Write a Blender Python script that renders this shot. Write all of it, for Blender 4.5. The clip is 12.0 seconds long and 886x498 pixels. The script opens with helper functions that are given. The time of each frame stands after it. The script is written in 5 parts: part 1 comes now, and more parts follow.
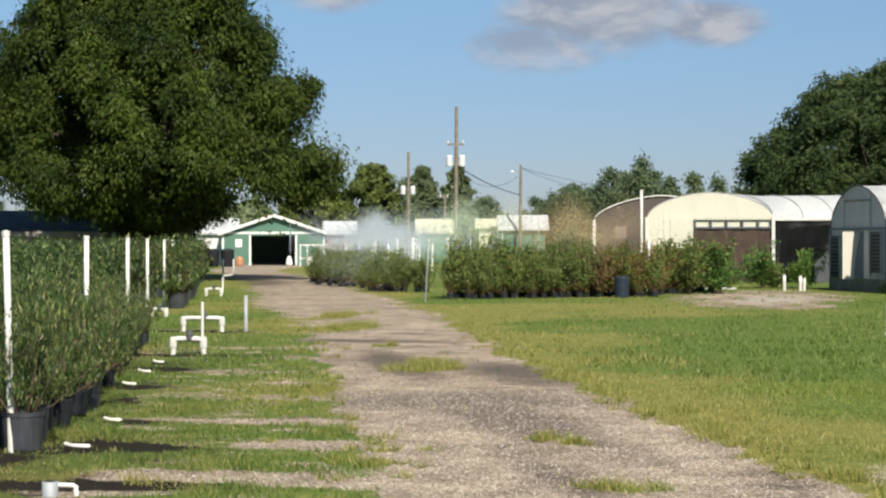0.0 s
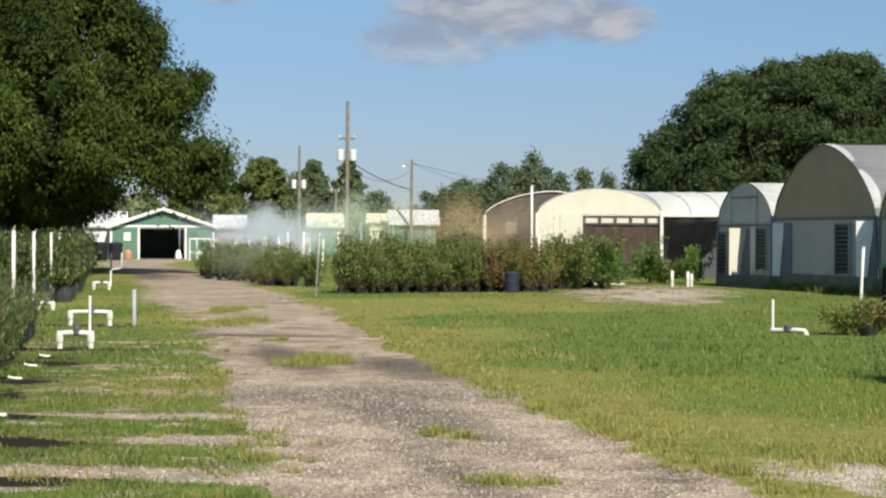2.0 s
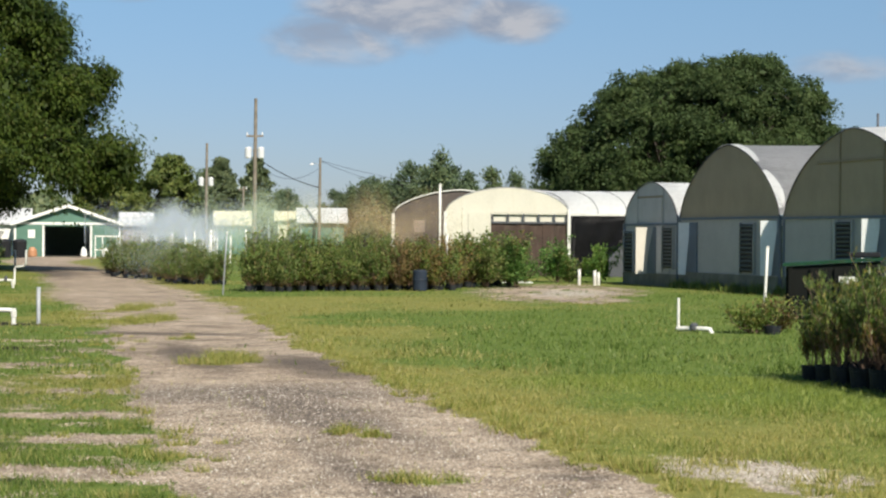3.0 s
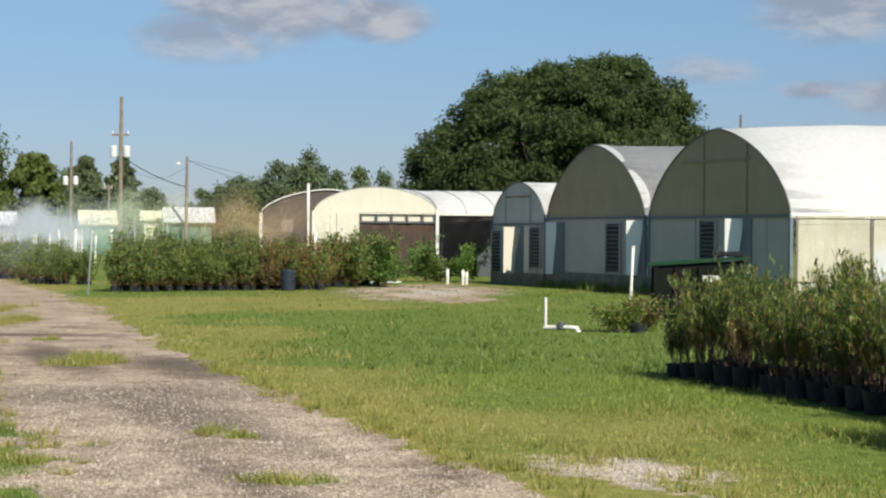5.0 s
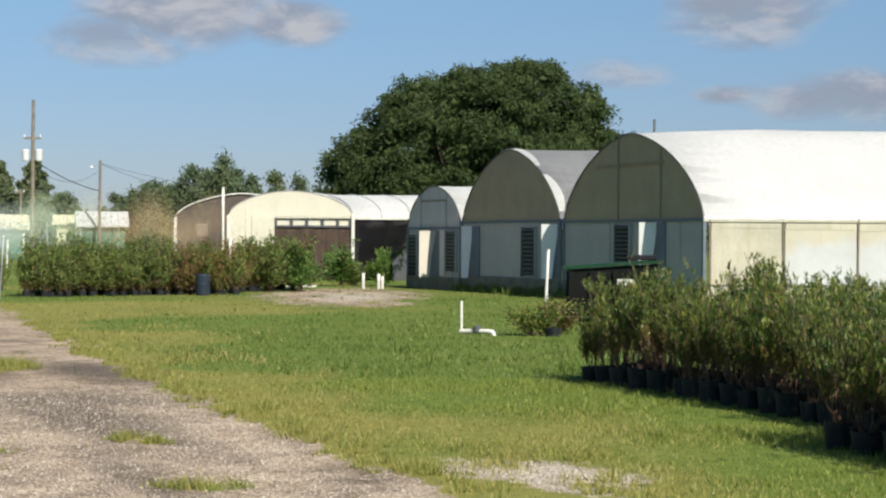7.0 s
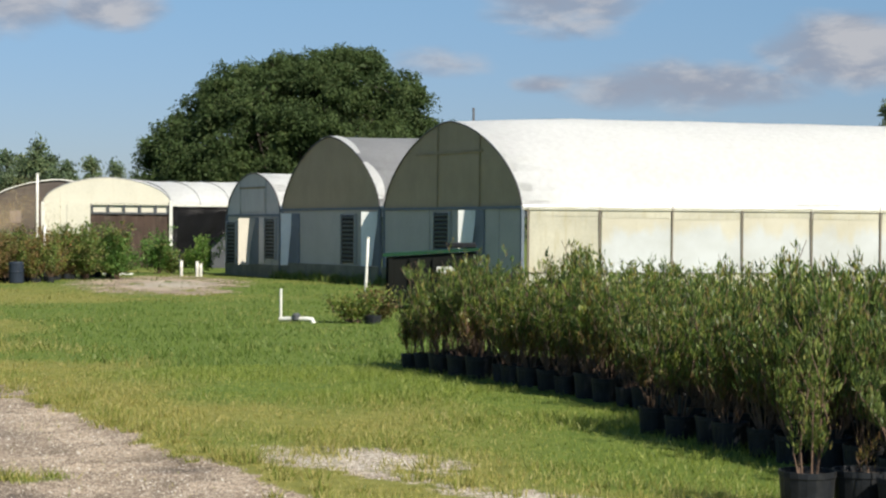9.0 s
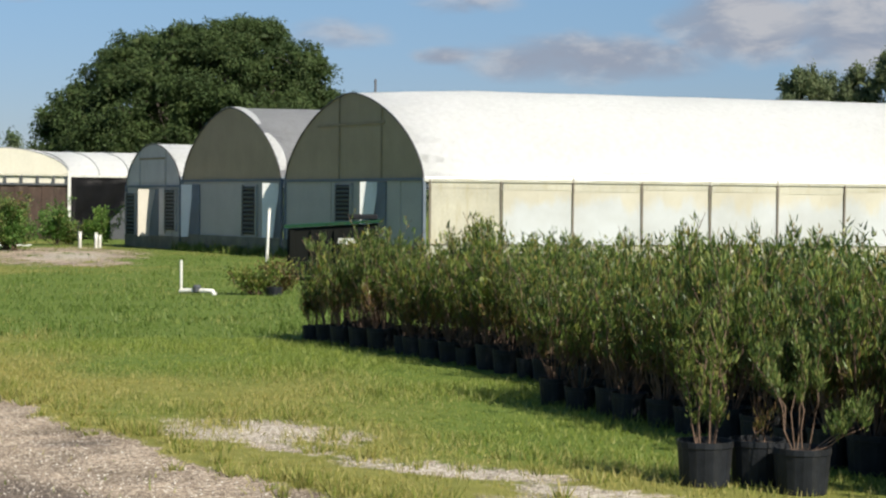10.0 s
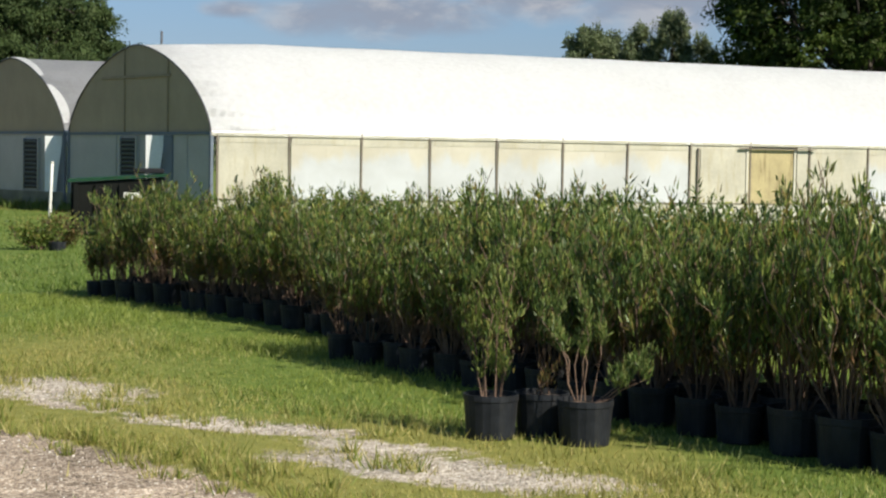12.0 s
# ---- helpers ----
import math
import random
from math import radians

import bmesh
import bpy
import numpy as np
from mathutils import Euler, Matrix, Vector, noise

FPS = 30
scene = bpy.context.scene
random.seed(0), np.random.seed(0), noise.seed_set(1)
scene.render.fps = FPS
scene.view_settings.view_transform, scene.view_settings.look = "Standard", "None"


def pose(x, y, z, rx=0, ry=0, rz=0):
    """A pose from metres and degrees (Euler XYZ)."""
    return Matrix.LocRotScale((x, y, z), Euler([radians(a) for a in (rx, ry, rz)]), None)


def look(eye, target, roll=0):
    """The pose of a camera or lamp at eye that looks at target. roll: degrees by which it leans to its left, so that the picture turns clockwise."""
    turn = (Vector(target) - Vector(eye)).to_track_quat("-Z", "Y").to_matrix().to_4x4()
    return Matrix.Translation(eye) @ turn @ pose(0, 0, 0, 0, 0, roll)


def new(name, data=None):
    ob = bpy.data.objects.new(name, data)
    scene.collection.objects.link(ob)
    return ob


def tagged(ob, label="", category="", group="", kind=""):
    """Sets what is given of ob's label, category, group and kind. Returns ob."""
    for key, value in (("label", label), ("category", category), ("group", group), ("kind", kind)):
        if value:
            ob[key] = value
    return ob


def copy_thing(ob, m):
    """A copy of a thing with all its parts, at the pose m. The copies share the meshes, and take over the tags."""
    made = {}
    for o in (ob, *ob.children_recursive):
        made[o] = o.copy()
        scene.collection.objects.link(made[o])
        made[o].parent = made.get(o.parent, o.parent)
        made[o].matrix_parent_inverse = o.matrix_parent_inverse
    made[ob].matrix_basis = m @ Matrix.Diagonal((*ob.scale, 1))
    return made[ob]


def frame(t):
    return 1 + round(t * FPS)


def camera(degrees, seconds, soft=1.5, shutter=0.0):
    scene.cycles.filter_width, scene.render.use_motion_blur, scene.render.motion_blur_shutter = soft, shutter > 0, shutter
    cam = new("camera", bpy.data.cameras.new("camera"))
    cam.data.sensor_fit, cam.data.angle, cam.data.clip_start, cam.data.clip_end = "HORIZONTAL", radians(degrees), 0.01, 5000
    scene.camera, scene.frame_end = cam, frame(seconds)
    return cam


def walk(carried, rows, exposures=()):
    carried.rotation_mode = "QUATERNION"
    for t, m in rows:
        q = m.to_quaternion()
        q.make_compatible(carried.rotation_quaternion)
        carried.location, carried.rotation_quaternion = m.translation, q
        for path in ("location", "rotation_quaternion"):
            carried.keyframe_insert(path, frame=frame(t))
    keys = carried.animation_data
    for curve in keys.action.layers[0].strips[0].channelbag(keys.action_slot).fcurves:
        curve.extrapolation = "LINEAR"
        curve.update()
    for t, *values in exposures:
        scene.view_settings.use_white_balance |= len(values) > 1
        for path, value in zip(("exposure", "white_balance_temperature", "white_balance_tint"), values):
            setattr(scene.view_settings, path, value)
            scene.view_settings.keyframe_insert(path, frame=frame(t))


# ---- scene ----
# ------------------------------------------------------------------ camera
EYE = 1.55
cam = camera(28.0, 12.0, soft=2.3)
TURNS = [  # seconds, pitch, roll, yaw
    (0, -0.207, 0.074, 12.483), (0.5, -0.260, 0.038, 12.249), (1, -0.285, 0.060, 11.680),
    (1.5, -0.324, -0.019, 10.528), (2, -0.375, -0.216, 8.964), (2.5, -0.422, -0.329, 7.445),
    (3, -0.413, -0.392, 6.005), (3.5, -0.412, -0.345, 4.568), (5.5, -0.397, -0.366, 1.190),
    (6, -0.406, -0.298, 0.661), (6.5, -0.364, -0.318, 0.0), (7, -0.251, -0.310, -0.954),
    (9, -0.619, -0.401, -6.759), (9.5, -0.999, -0.433, -8.373), (10, -1.503, -0.552, -9.927),
    (10.5, -2.046, -0.777, -11.451), (11, -2.457, -0.845, -13.083), (11.5, -2.663, -0.794, -14.872),
    (12, -2.862, -0.934, -16.735)]
walk(cam, [(t, pose(0, 0, EYE, 90 + p, r, y)) for t, p, r, y in TURNS])
scene.view_settings.exposure = 0.6

# ------------------------------------------------------------------ light
SUN_AZ, SUN_EL = radians(149), radians(43)
TO_SUN = Vector((math.sin(SUN_AZ) * math.cos(SUN_EL), math.cos(SUN_AZ) * math.cos(SUN_EL), math.sin(SUN_EL)))
sun = new("sun", bpy.data.lights.new("sun", "SUN"))
sun.data.energy, sun.data.angle, sun.data.color = 4.9, radians(0.6), (1.0, 0.92, 0.78)
sun.matrix_world = look(TO_SUN * 50, (0, 0, 0))


class Nodes:
    """Short hand for building a node tree."""

    def __init__(self, tree):
        self.t = tree
        tree.nodes.clear()

    def n(self, kind, ins=None, **props):
        nd = self.t.nodes.new(kind)
        if "operation" in props:
            nd.operation = props["operation"]
        if "data_type" in props:
            nd.data_type = props["data_type"]
        if "blend_type" in props:
            nd.blend_type = props["blend_type"]
        if "attribute_name" in props:
            nd.attribute_name = props["attribute_name"]
        if "interpolation_type" in props:
            nd.interpolation_type, nd.clamp = props["interpolation_type"], True
        for k, v in (ins or {}).items():
            self.put(nd, k, v)
        return nd

    def put(self, nd, k, v):
        if isinstance(v, bpy.types.NodeSocket):
            self.t.links.new(v, nd.inputs[k])
        else:
            nd.inputs[k].default_value = v

    def m(self, op, a, b=0.0, c=0.0, clamp=False):
        nd = self.n("ShaderNodeMath", {0: a, 1: b, 2: c}, operation=op)
        nd.use_clamp = clamp
        return nd.outputs[0]

    def noise(self, vec, scale, detail=3.0, rough=0.55, dist=0.0):
        return self.n("ShaderNodeTexNoise", {"Vector": vec, "Scale": scale, "Detail": detail, "Roughness": rough, "Distortion": dist}).outputs["Fac"]

    def ramp(self, fac, *stops):
        nd = self.n("ShaderNodeValToRGB", {"Fac": fac})
        e = nd.color_ramp.elements
        while len(e) < len(stops):
            e.new(0.5)
        for el, (p, c) in zip(e, stops):
            el.position = p
            el.color = (*c, 1) if len(c) == 3 else c
        return nd.outputs[0]

    def grey(self, fac, a, b):
        return self.n("ShaderNodeMapRange", {"Value": fac, "From Min": a, "From Max": b}, interpolation_type="SMOOTHSTEP").outputs[0]

    def mix(self, fac, a, b, blend="MIX"):
        nd = self.n("ShaderNodeMix", data_type="RGBA", blend_type=blend)
        self.put(nd, 0, fac)
        self.put(nd, 6, a if isinstance(a, bpy.types.NodeSocket) else (*a, 1))
        self.put(nd, 7, b if isinstance(b, bpy.types.NodeSocket) else (*b, 1))
        return nd.outputs[2]


world = bpy.data.worlds.new("sky")
scene.world = world
world.use_nodes = True
w = Nodes(world.node_tree)
sky = w.n("ShaderNodeTexSky")
sky.sky_type, sky.sun_disc, sky.sun_elevation, sky.sun_rotation = "NISHITA", False, SUN_EL, SUN_AZ
sky.air_density, sky.dust_density, sky.ozone_density, sky.altitude = 1.0, 0.25, 2.2, 0.0
ray = w.n("ShaderNodeTexCoord").outputs["Generated"]
sep = w.n("ShaderNodeSeparateXYZ", {0: ray})
az = w.m("MULTIPLY", w.m("ARCTAN2", sep.outputs[0], sep.outputs[1]), 180 / math.pi)
el = w.m("MULTIPLY", w.m("ARCSINE", sep.outputs[2]), 180 / math.pi)
flat = w.n("ShaderNodeCombineXYZ", {0: w.m("MULTIPLY", az, 0.45), 1: el, 2: 0.0}).outputs[0]
puff = w.noise(flat, 0.9, 6, 0.54, 0.3)
cover = None
CLOUDS = [  # azimuth, elevation, half width, half height, weight
    (-7.5, 7.6, 3.4, 1.75, 1.0), (-3.9, 7.0, 1.9, 0.9, 1.0), (-9.4, 6.3, 2.6, 0.9, 0.75), (-16.2, 8.0, 2.2, 0.6, 0.6),
    (10.6, 7.6, 2.9, 1.5, 0.9), (19.6, 5.7, 3.0, 1.35, 1.1), (23.5, 5.6, 3.6, 1.7, 1.0), (14.5, 4.6, 4.6, 0.9, 0.85),
    (10.1, 4.7, 1.2, 0.35, 0.7), (6.6, 5.4, 1.5, 0.5, 0.35), (28.5, 7.0, 5.0, 1.6, 0.8), (-32, 9, 8, 2, 0.8), (45, 9, 9, 3, 0.9)]
for a, e, wa, we, k in CLOUDS:
    dx = w.m("DIVIDE", w.m("SUBTRACT", az, a), wa)
    dy = w.m("DIVIDE", w.m("SUBTRACT", el, e), we)
    d = w.m("SUBTRACT", 1.0, w.m("ADD", w.m("MULTIPLY", dx, dx), w.m("MULTIPLY", dy, dy)))
    d = w.m("MULTIPLY", w.m("MAXIMUM", d, -1.5), k)
    cover = d if cover is None else w.m("MAXIMUM", cover, d)
cover = w.m("ADD", cover, w.m("MULTIPLY", w.m("SUBTRACT", puff, 0.5), 1.5))
mask = w.m("MULTIPLY", w.grey(cover, -0.2, 0.85), 0.88)
lit = w.grey(w.noise(w.n("ShaderNodeVectorMath", {0: flat, 1: (0.2, -0.35, 0.0)}, operation="ADD").outputs[0], 0.9, 6, 0.6, 0.3), 0.42, 0.66)
for a, e, wa, we, k in ((20.3, 6.0, 1.9, 0.8, 0.8), (-9.2, 5.9, 1.9, 0.45, 0.5), (-3.4, 6.8, 0.9, 0.6, 0.5)):   # sunlit heads of the clouds
    dx = w.m("DIVIDE", w.m("SUBTRACT", az, a), wa)
    dy = w.m("DIVIDE", w.m("SUBTRACT", el, e), we)
    d = w.m("SUBTRACT", 1.0, w.m("ADD", w.m("MULTIPLY", dx, dx), w.m("MULTIPLY", dy, dy)), clamp=True)
    lit = w.m("ADD", lit, w.m("MULTIPLY", d, k), clamp=True)
cloud = w.mix(lit, (2.7, 3.0, 3.7), (4.6, 4.55, 4.75))
low = w.grey(el, 16.0, 0.0)
blue = w.mix(1.0, sky.outputs[0], w.mix(low, (0.75, 0.91, 0.92), (0.468, 0.527, 0.735)), "MULTIPLY")
final = w.mix(mask, blue, cloud)
bg = w.n("ShaderNodeBackground", {"Color": final, "Strength": 0.075})
w.t.links.new(bg.outputs[0], w.n("ShaderNodeOutputWorld").inputs[0])


# ------------------------------------------------------------------ materials
def material(name):
    m = bpy.data.materials.new(name)
    m.use_nodes = True
    k = Nodes(m.node_tree)
    k.out = k.n("ShaderNodeOutputMaterial")
    k.pos = k.n("ShaderNodeTexCoord").outputs["Object"]
    return m, k


def finish(k, color, rough=0.7, metal=0.0, bump=None, depth=0.01, translucent=None, spec=0.5):
    ins = {"Base Color": color if isinstance(color, bpy.types.NodeSocket) else (*color, 1), "Roughness": rough, "Metallic": metal, "Specular IOR Level": spec}
    b = k.n("ShaderNodeBsdfPrincipled", ins)
    if bump is not None:
        k.put(b, "Normal", k.n("ShaderNodeBump", {"Height": bump, "Distance": depth, "Strength": 0.8}).outputs[0])
    sh = b.outputs[0]
    if translucent:
        tr = k.n("ShaderNodeBsdfTranslucent", {"Color": ins["Base Color"]})
        sh = k.n("ShaderNodeMixShader", {0: translucent, 1: sh, 2: tr.outputs[0]}).outputs[0]
    k.t.links.new(sh, k.out.inputs[0])


def painted(name, color, rough=0.6, vary=0.18, scale=3.0, metal=0.0, dirt=None, dirt_amount=0.35):
    """A plain coat with broad stains, streaks and a fine grain."""
    m, k = material(name)
    a = k.noise(k.pos, scale, 5, 0.6)
    b = k.noise(k.pos, scale * 14, 3, 0.6)
    dark = tuple(c * (1 - vary * 1.4) for c in color)
    light = tuple(min(1, c * (1 + vary * 0.6)) for c in color)
    col = k.ramp(a, (0.3, dark), (0.7, light))
    col = k.mix(0.12, col, k.ramp(b, (0.3, tuple(min(0.1, c * 0.5) for c in color)), (0.7, light)))
    if dirt:
        streak = k.n("ShaderNodeMapping", {"Vector": k.pos, "Scale": (6.0, 6.0, 0.7)}).outputs[0]
        col = k.mix(k.m("MULTIPLY", k.grey(k.noise(streak, 1.3, 5, 0.65), 0.48, 0.72), dirt_amount), col, dirt)
    finish(k, col, rough, metal, b, 0.004, spec=0.5 if max(color) > 0.05 else 0.15)
    return m


def leaf_mat(name, stops, patch=((0.35, (1, 1, 1)), (0.65, (1, 1, 1))), scale=0.8, rough=0.55, translucent=0.35, spec=0.3):
    m, k = material(name)
    r = k.n("ShaderNodeNewGeometry").outputs["Random Per Island"]
    col = k.ramp(r, *stops)
    col = k.mix(1.0, col, k.ramp(k.noise(k.pos, scale, 3), *patch), "MULTIPLY")
    o = k.n("ShaderNodeObjectInfo").outputs["Random"]
    col = k.mix(1.0, col, k.ramp(o, (0.0, (0.82, 0.84, 0.8)), (0.5, (1.0, 1.0, 1.0)), (1.0, (1.12, 1.05, 0.85))), "MULTIPLY")
    finish(k, col, rough, 0, None, 0, translucent, spec)
    return m


M = {}
M["white_pvc"] = painted("white_pvc", (0.72, 0.71, 0.67), 0.4, 0.12, 6, dirt=(0.3, 0.28, 0.2))
M["grey_pvc"] = painted("grey_pvc", (0.32, 0.34, 0.36), 0.45, 0.15, 6)
M["galv"] = painted("galvanised_steel", (0.34, 0.35, 0.36), 0.5, 0.15, 6, metal=0.5)
M["film"] = painted("white_greenhouse_film", (0.86, 0.87, 0.87), 0.45, 0.04, 0.5, dirt=(0.66, 0.65, 0.6), dirt_amount=0.06)
M["grey_film"] = painted("weathered_grey_film", (0.36, 0.37, 0.39), 0.6, 0.12, 0.9, dirt=(0.25, 0.25, 0.24))
M["arch_panel"] = painted("smoky_arch_sheet", (0.355, 0.283, 0.178), 0.6, 0.12, 1.1, dirt=(0.25, 0.2, 0.13))
M["arch_stud"] = painted("brown_end_stud", (0.29, 0.23, 0.145), 0.7, 0.15, 3.0)
M["arch_pale"] = painted("pale_grey_arch_sheet", (0.53, 0.51, 0.5), 0.6, 0.1, 1.2, dirt=(0.3, 0.3, 0.28))
M["end_wall"] = painted("blue_grey_corrugated_sheet", (0.40, 0.40, 0.385), 0.5, 0.1, 1.0, dirt=(0.3, 0.34, 0.3), dirt_amount=0.3)
M["kneewall"] = painted("mossy_block_base", (0.2, 0.195, 0.15), 0.85, 0.3, 2.0, dirt=(0.1, 0.11, 0.06), dirt_amount=0.6)
M["side_sheet"] = painted("cream_side_curtain", (0.52, 0.495, 0.40), 0.5, 0.16, 0.9, dirt=(0.36, 0.3, 0.16), dirt_amount=0.5)
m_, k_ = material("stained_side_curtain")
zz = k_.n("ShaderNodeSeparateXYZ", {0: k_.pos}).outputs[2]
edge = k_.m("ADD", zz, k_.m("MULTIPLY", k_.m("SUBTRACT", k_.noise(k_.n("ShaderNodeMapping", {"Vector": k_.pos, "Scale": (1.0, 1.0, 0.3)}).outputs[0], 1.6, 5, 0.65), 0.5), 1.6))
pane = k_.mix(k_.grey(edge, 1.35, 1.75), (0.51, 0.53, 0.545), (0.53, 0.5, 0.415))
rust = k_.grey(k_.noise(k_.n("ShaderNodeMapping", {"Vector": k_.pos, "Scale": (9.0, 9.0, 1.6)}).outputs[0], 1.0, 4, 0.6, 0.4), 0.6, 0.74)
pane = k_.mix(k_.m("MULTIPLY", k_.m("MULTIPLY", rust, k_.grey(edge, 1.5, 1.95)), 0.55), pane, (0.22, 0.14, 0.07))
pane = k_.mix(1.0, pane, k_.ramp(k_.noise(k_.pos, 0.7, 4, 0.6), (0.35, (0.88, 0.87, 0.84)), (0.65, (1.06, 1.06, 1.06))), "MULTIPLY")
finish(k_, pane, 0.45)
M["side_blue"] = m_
M["ochre"] = painted("ochre_curtain", (0.46, 0.385, 0.2), 0.6, 0.2, 1.4, dirt=(0.16, 0.12, 0.05), dirt_amount=0.7)
M["cream_panel"] = painted("cream_corrugated_sheet", (0.60, 0.575, 0.485), 0.5, 0.06, 1.0, dirt=(0.47, 0.42, 0.31), dirt_amount=0.25)
M["brown_cloth"] = painted("brown_shade_cloth", (0.07, 0.05, 0.047), 0.9, 0.1, 1.2)
M["dull_brown"] = painted("dull_brown_sheet", (0.085, 0.068, 0.06), 0.85, 0.15, 1.2)
M["black_cloth"] = painted("black_shade_cloth", (0.016, 0.016, 0.018), 0.5, 0.3, 1.5)
M["rust_cloth"] = painted("dark_rust_screen", (0.06, 0.036, 0.027), 0.85, 0.4, 1.2, dirt=(0.16, 0.13, 0.1))
M["dark_frame"] = painted("dark_weathered_frame", (0.07, 0.075, 0.085), 0.6, 0.2, 5)
M["louver"] = painted("black_fan_louver", (0.02, 0.021, 0.024), 0.5, 0.3, 8)
M["wing"] = painted("pale_cream_wing", (0.56, 0.53, 0.46), 0.5, 0.06, 1.5)
M["dark_blue_grey"] = painted("dark_blue_grey_panel", (0.13, 0.16, 0.2), 0.6, 0.15, 1.5)
M["hood"] = painted("white_hood_sheet", (0.74, 0.765, 0.77), 0.45, 0.06, 1.5, dirt=(0.5, 0.48, 0.4), dirt_amount=0.25)
M["pot"] = painted("black_nursery_pot", (0.02, 0.023, 0.028), 0.45, 0.4, 7, dirt=(0.07, 0.066, 0.058), dirt_amount=0.5)
M["grey_pot"] = painted("dusty_grey_pot", (0.04, 0.045, 0.055), 0.5, 0.5, 4, dirt=(0.10, 0.095, 0.085))
M["soil"] = painted("potting_mix", (0.06, 0.042, 0.03), 0.95, 0.4, 30)
M["stem"] = painted("shrub_stem", (0.15, 0.095, 0.065), 0.8, 0.3, 20)
M["bark"] = painted("oak_bark", (0.06, 0.05, 0.04), 0.95, 0.35, 4)
M["pole_wood"] = painted("grey_pole_wood", (0.21, 0.18, 0.145), 0.9, 0.3, 3, dirt=(0.1, 0.08, 0.06))
M["green_wall"] = painted("green_metal_siding", (0.085, 0.18, 0.135), 0.5, 0.12, 1.0)
M["green_box"] = painted("green_dumpster_steel", (0.012, 0.05, 0.025), 0.5, 0.25, 2.0, dirt=(0.07, 0.05, 0.03))
M["white_trim"] = painted("white_painted_trim", (0.75, 0.75, 0.72), 0.5, 0.08, 3)
M["white_roof"] = painted("white_metal_roof", (0.5, 0.515, 0.52), 0.4, 0.08, 1.0, dirt=(0.45, 0.43, 0.4), dirt_amount=0.3)
M["dark_roof"] = painted("dark_shingle_roof", (0.045, 0.05, 0.06), 0.8, 0.3, 2.5)
M["cream_wall"] = painted("cream_siding", (0.6, 0.56, 0.4), 0.6, 0.1, 1.0)
M["dark_inside"] = painted("dark_interior", (0.05, 0.05, 0.052), 0.9, 0.3, 1.0)
M["black_steel"] = painted("black_painted_steel", (0.006, 0.007, 0.006), 0.6, 0.3, 3)
M["faded_red"] = painted("faded_red_siding", (0.22, 0.17, 0.15), 0.7, 0.2, 1.0)
M["fascia"] = painted("weathered_pale_board", (0.42, 0.36, 0.33), 0.7, 0.2, 2.0)
M["orange"] = painted("orange_plastic", (0.42, 0.2, 0.1), 0.5, 0.15, 6)
M["blue_barrel"] = painted("slate_blue_barrel", (0.024, 0.033, 0.05), 0.5, 0.2, 5)
M["wire"] = painted("black_cable", (0.03, 0.03, 0.03), 0.6, 0.1, 5)
M["insul"] = painted("pale_grey_tank_paint", (0.62, 0.63, 0.64), 0.4, 0.08, 4)

M["leaf_willow"] = leaf_mat("narrow_shrub_leaf", [(0.0, (0.028, 0.062, 0.018)), (0.4, (0.07, 0.125, 0.03)), (0.68, (0.15, 0.21, 0.055)), (0.85, (0.26, 0.3, 0.1)), (0.9, (0.19, 0.165, 0.055)), (1.0, (0.165, 0.135, 0.05))], ((0.35, (0.66, 0.74, 0.72)), (0.65, (1.42, 1.3, 1.0))), 3.2, rough=0.42, translucent=0.32, spec=0.4)
# lighter leaf that puts sunlight on the set-out plants into the colour
M["leaf_sunlit"] = leaf_mat("sunlit_shrub_leaf", [(0.0, (0.06, 0.1, 0.026)), (0.5, (0.12, 0.175, 0.045)), (0.9, (0.23, 0.27, 0.085)), (1.0, (0.28, 0.23, 0.09))], rough=0.45, translucent=0.35, spec=0.3)
M["leaf_dense"] = leaf_mat("glossy_shrub_leaf", [(0.0, (0.024, 0.052, 0.016)), (0.5, (0.056, 0.1, 0.029)), (0.82, (0.16, 0.22, 0.08)), (1.0, (0.38, 0.38, 0.18))], ((0.35, (0.75, 0.8, 0.78)), (0.65, (1.15, 1.1, 0.95))), 2.0, rough=0.42)
M["leaf_mid"] = leaf_mat("mixed_shrub_leaf", [(0.0, (0.055, 0.1, 0.022)), (0.45, (0.11, 0.175, 0.038)), (0.8, (0.2, 0.235, 0.065)), (1.0, (0.22, 0.17, 0.07))])
M["leaf_rust"] = leaf_mat("browned_shrub_leaf", [(0.0, (0.08, 0.085, 0.025)), (0.45, (0.15, 0.125, 0.04)), (0.8, (0.2, 0.12, 0.05)), (1.0, (0.24, 0.14, 0.07))])
M["leaf_bright"] = leaf_mat("bright_shrub_leaf", [(0.0, (0.055, 0.13, 0.025)), (0.5, (0.1, 0.2, 0.04)), (1.0, (0.19, 0.28, 0.08))])
# oak patches put the crowns' lit clumps and dark hollows into the leaf colour
M["leaf_oak"] = leaf_mat("oak_leaf", [(0.0, (0.022, 0.04, 0.009)), (0.5, (0.029, 0.051, 0.011)), (0.85, (0.038, 0.06, 0.014)), (1.0, (0.055, 0.066, 0.024))], ((0.36, (0.5, 0.58, 0.58)), (0.62, (1.75, 1.6, 1.2))), 0.5, translucent=0.25, spec=0.12)
M["leaf_oak_dark"] = leaf_mat("dark_oak_leaf", [(0.0, (0.05, 0.08, 0.032)), (0.5, (0.064, 0.097, 0.038)), (0.9, (0.078, 0.11, 0.046)), (1.0, (0.1, 0.122, 0.056))], ((0.36, (0.85, 0.88, 0.88)), (0.62, (1.35, 1.3, 1.2))), 0.6, translucent=0.36, spec=0.1)
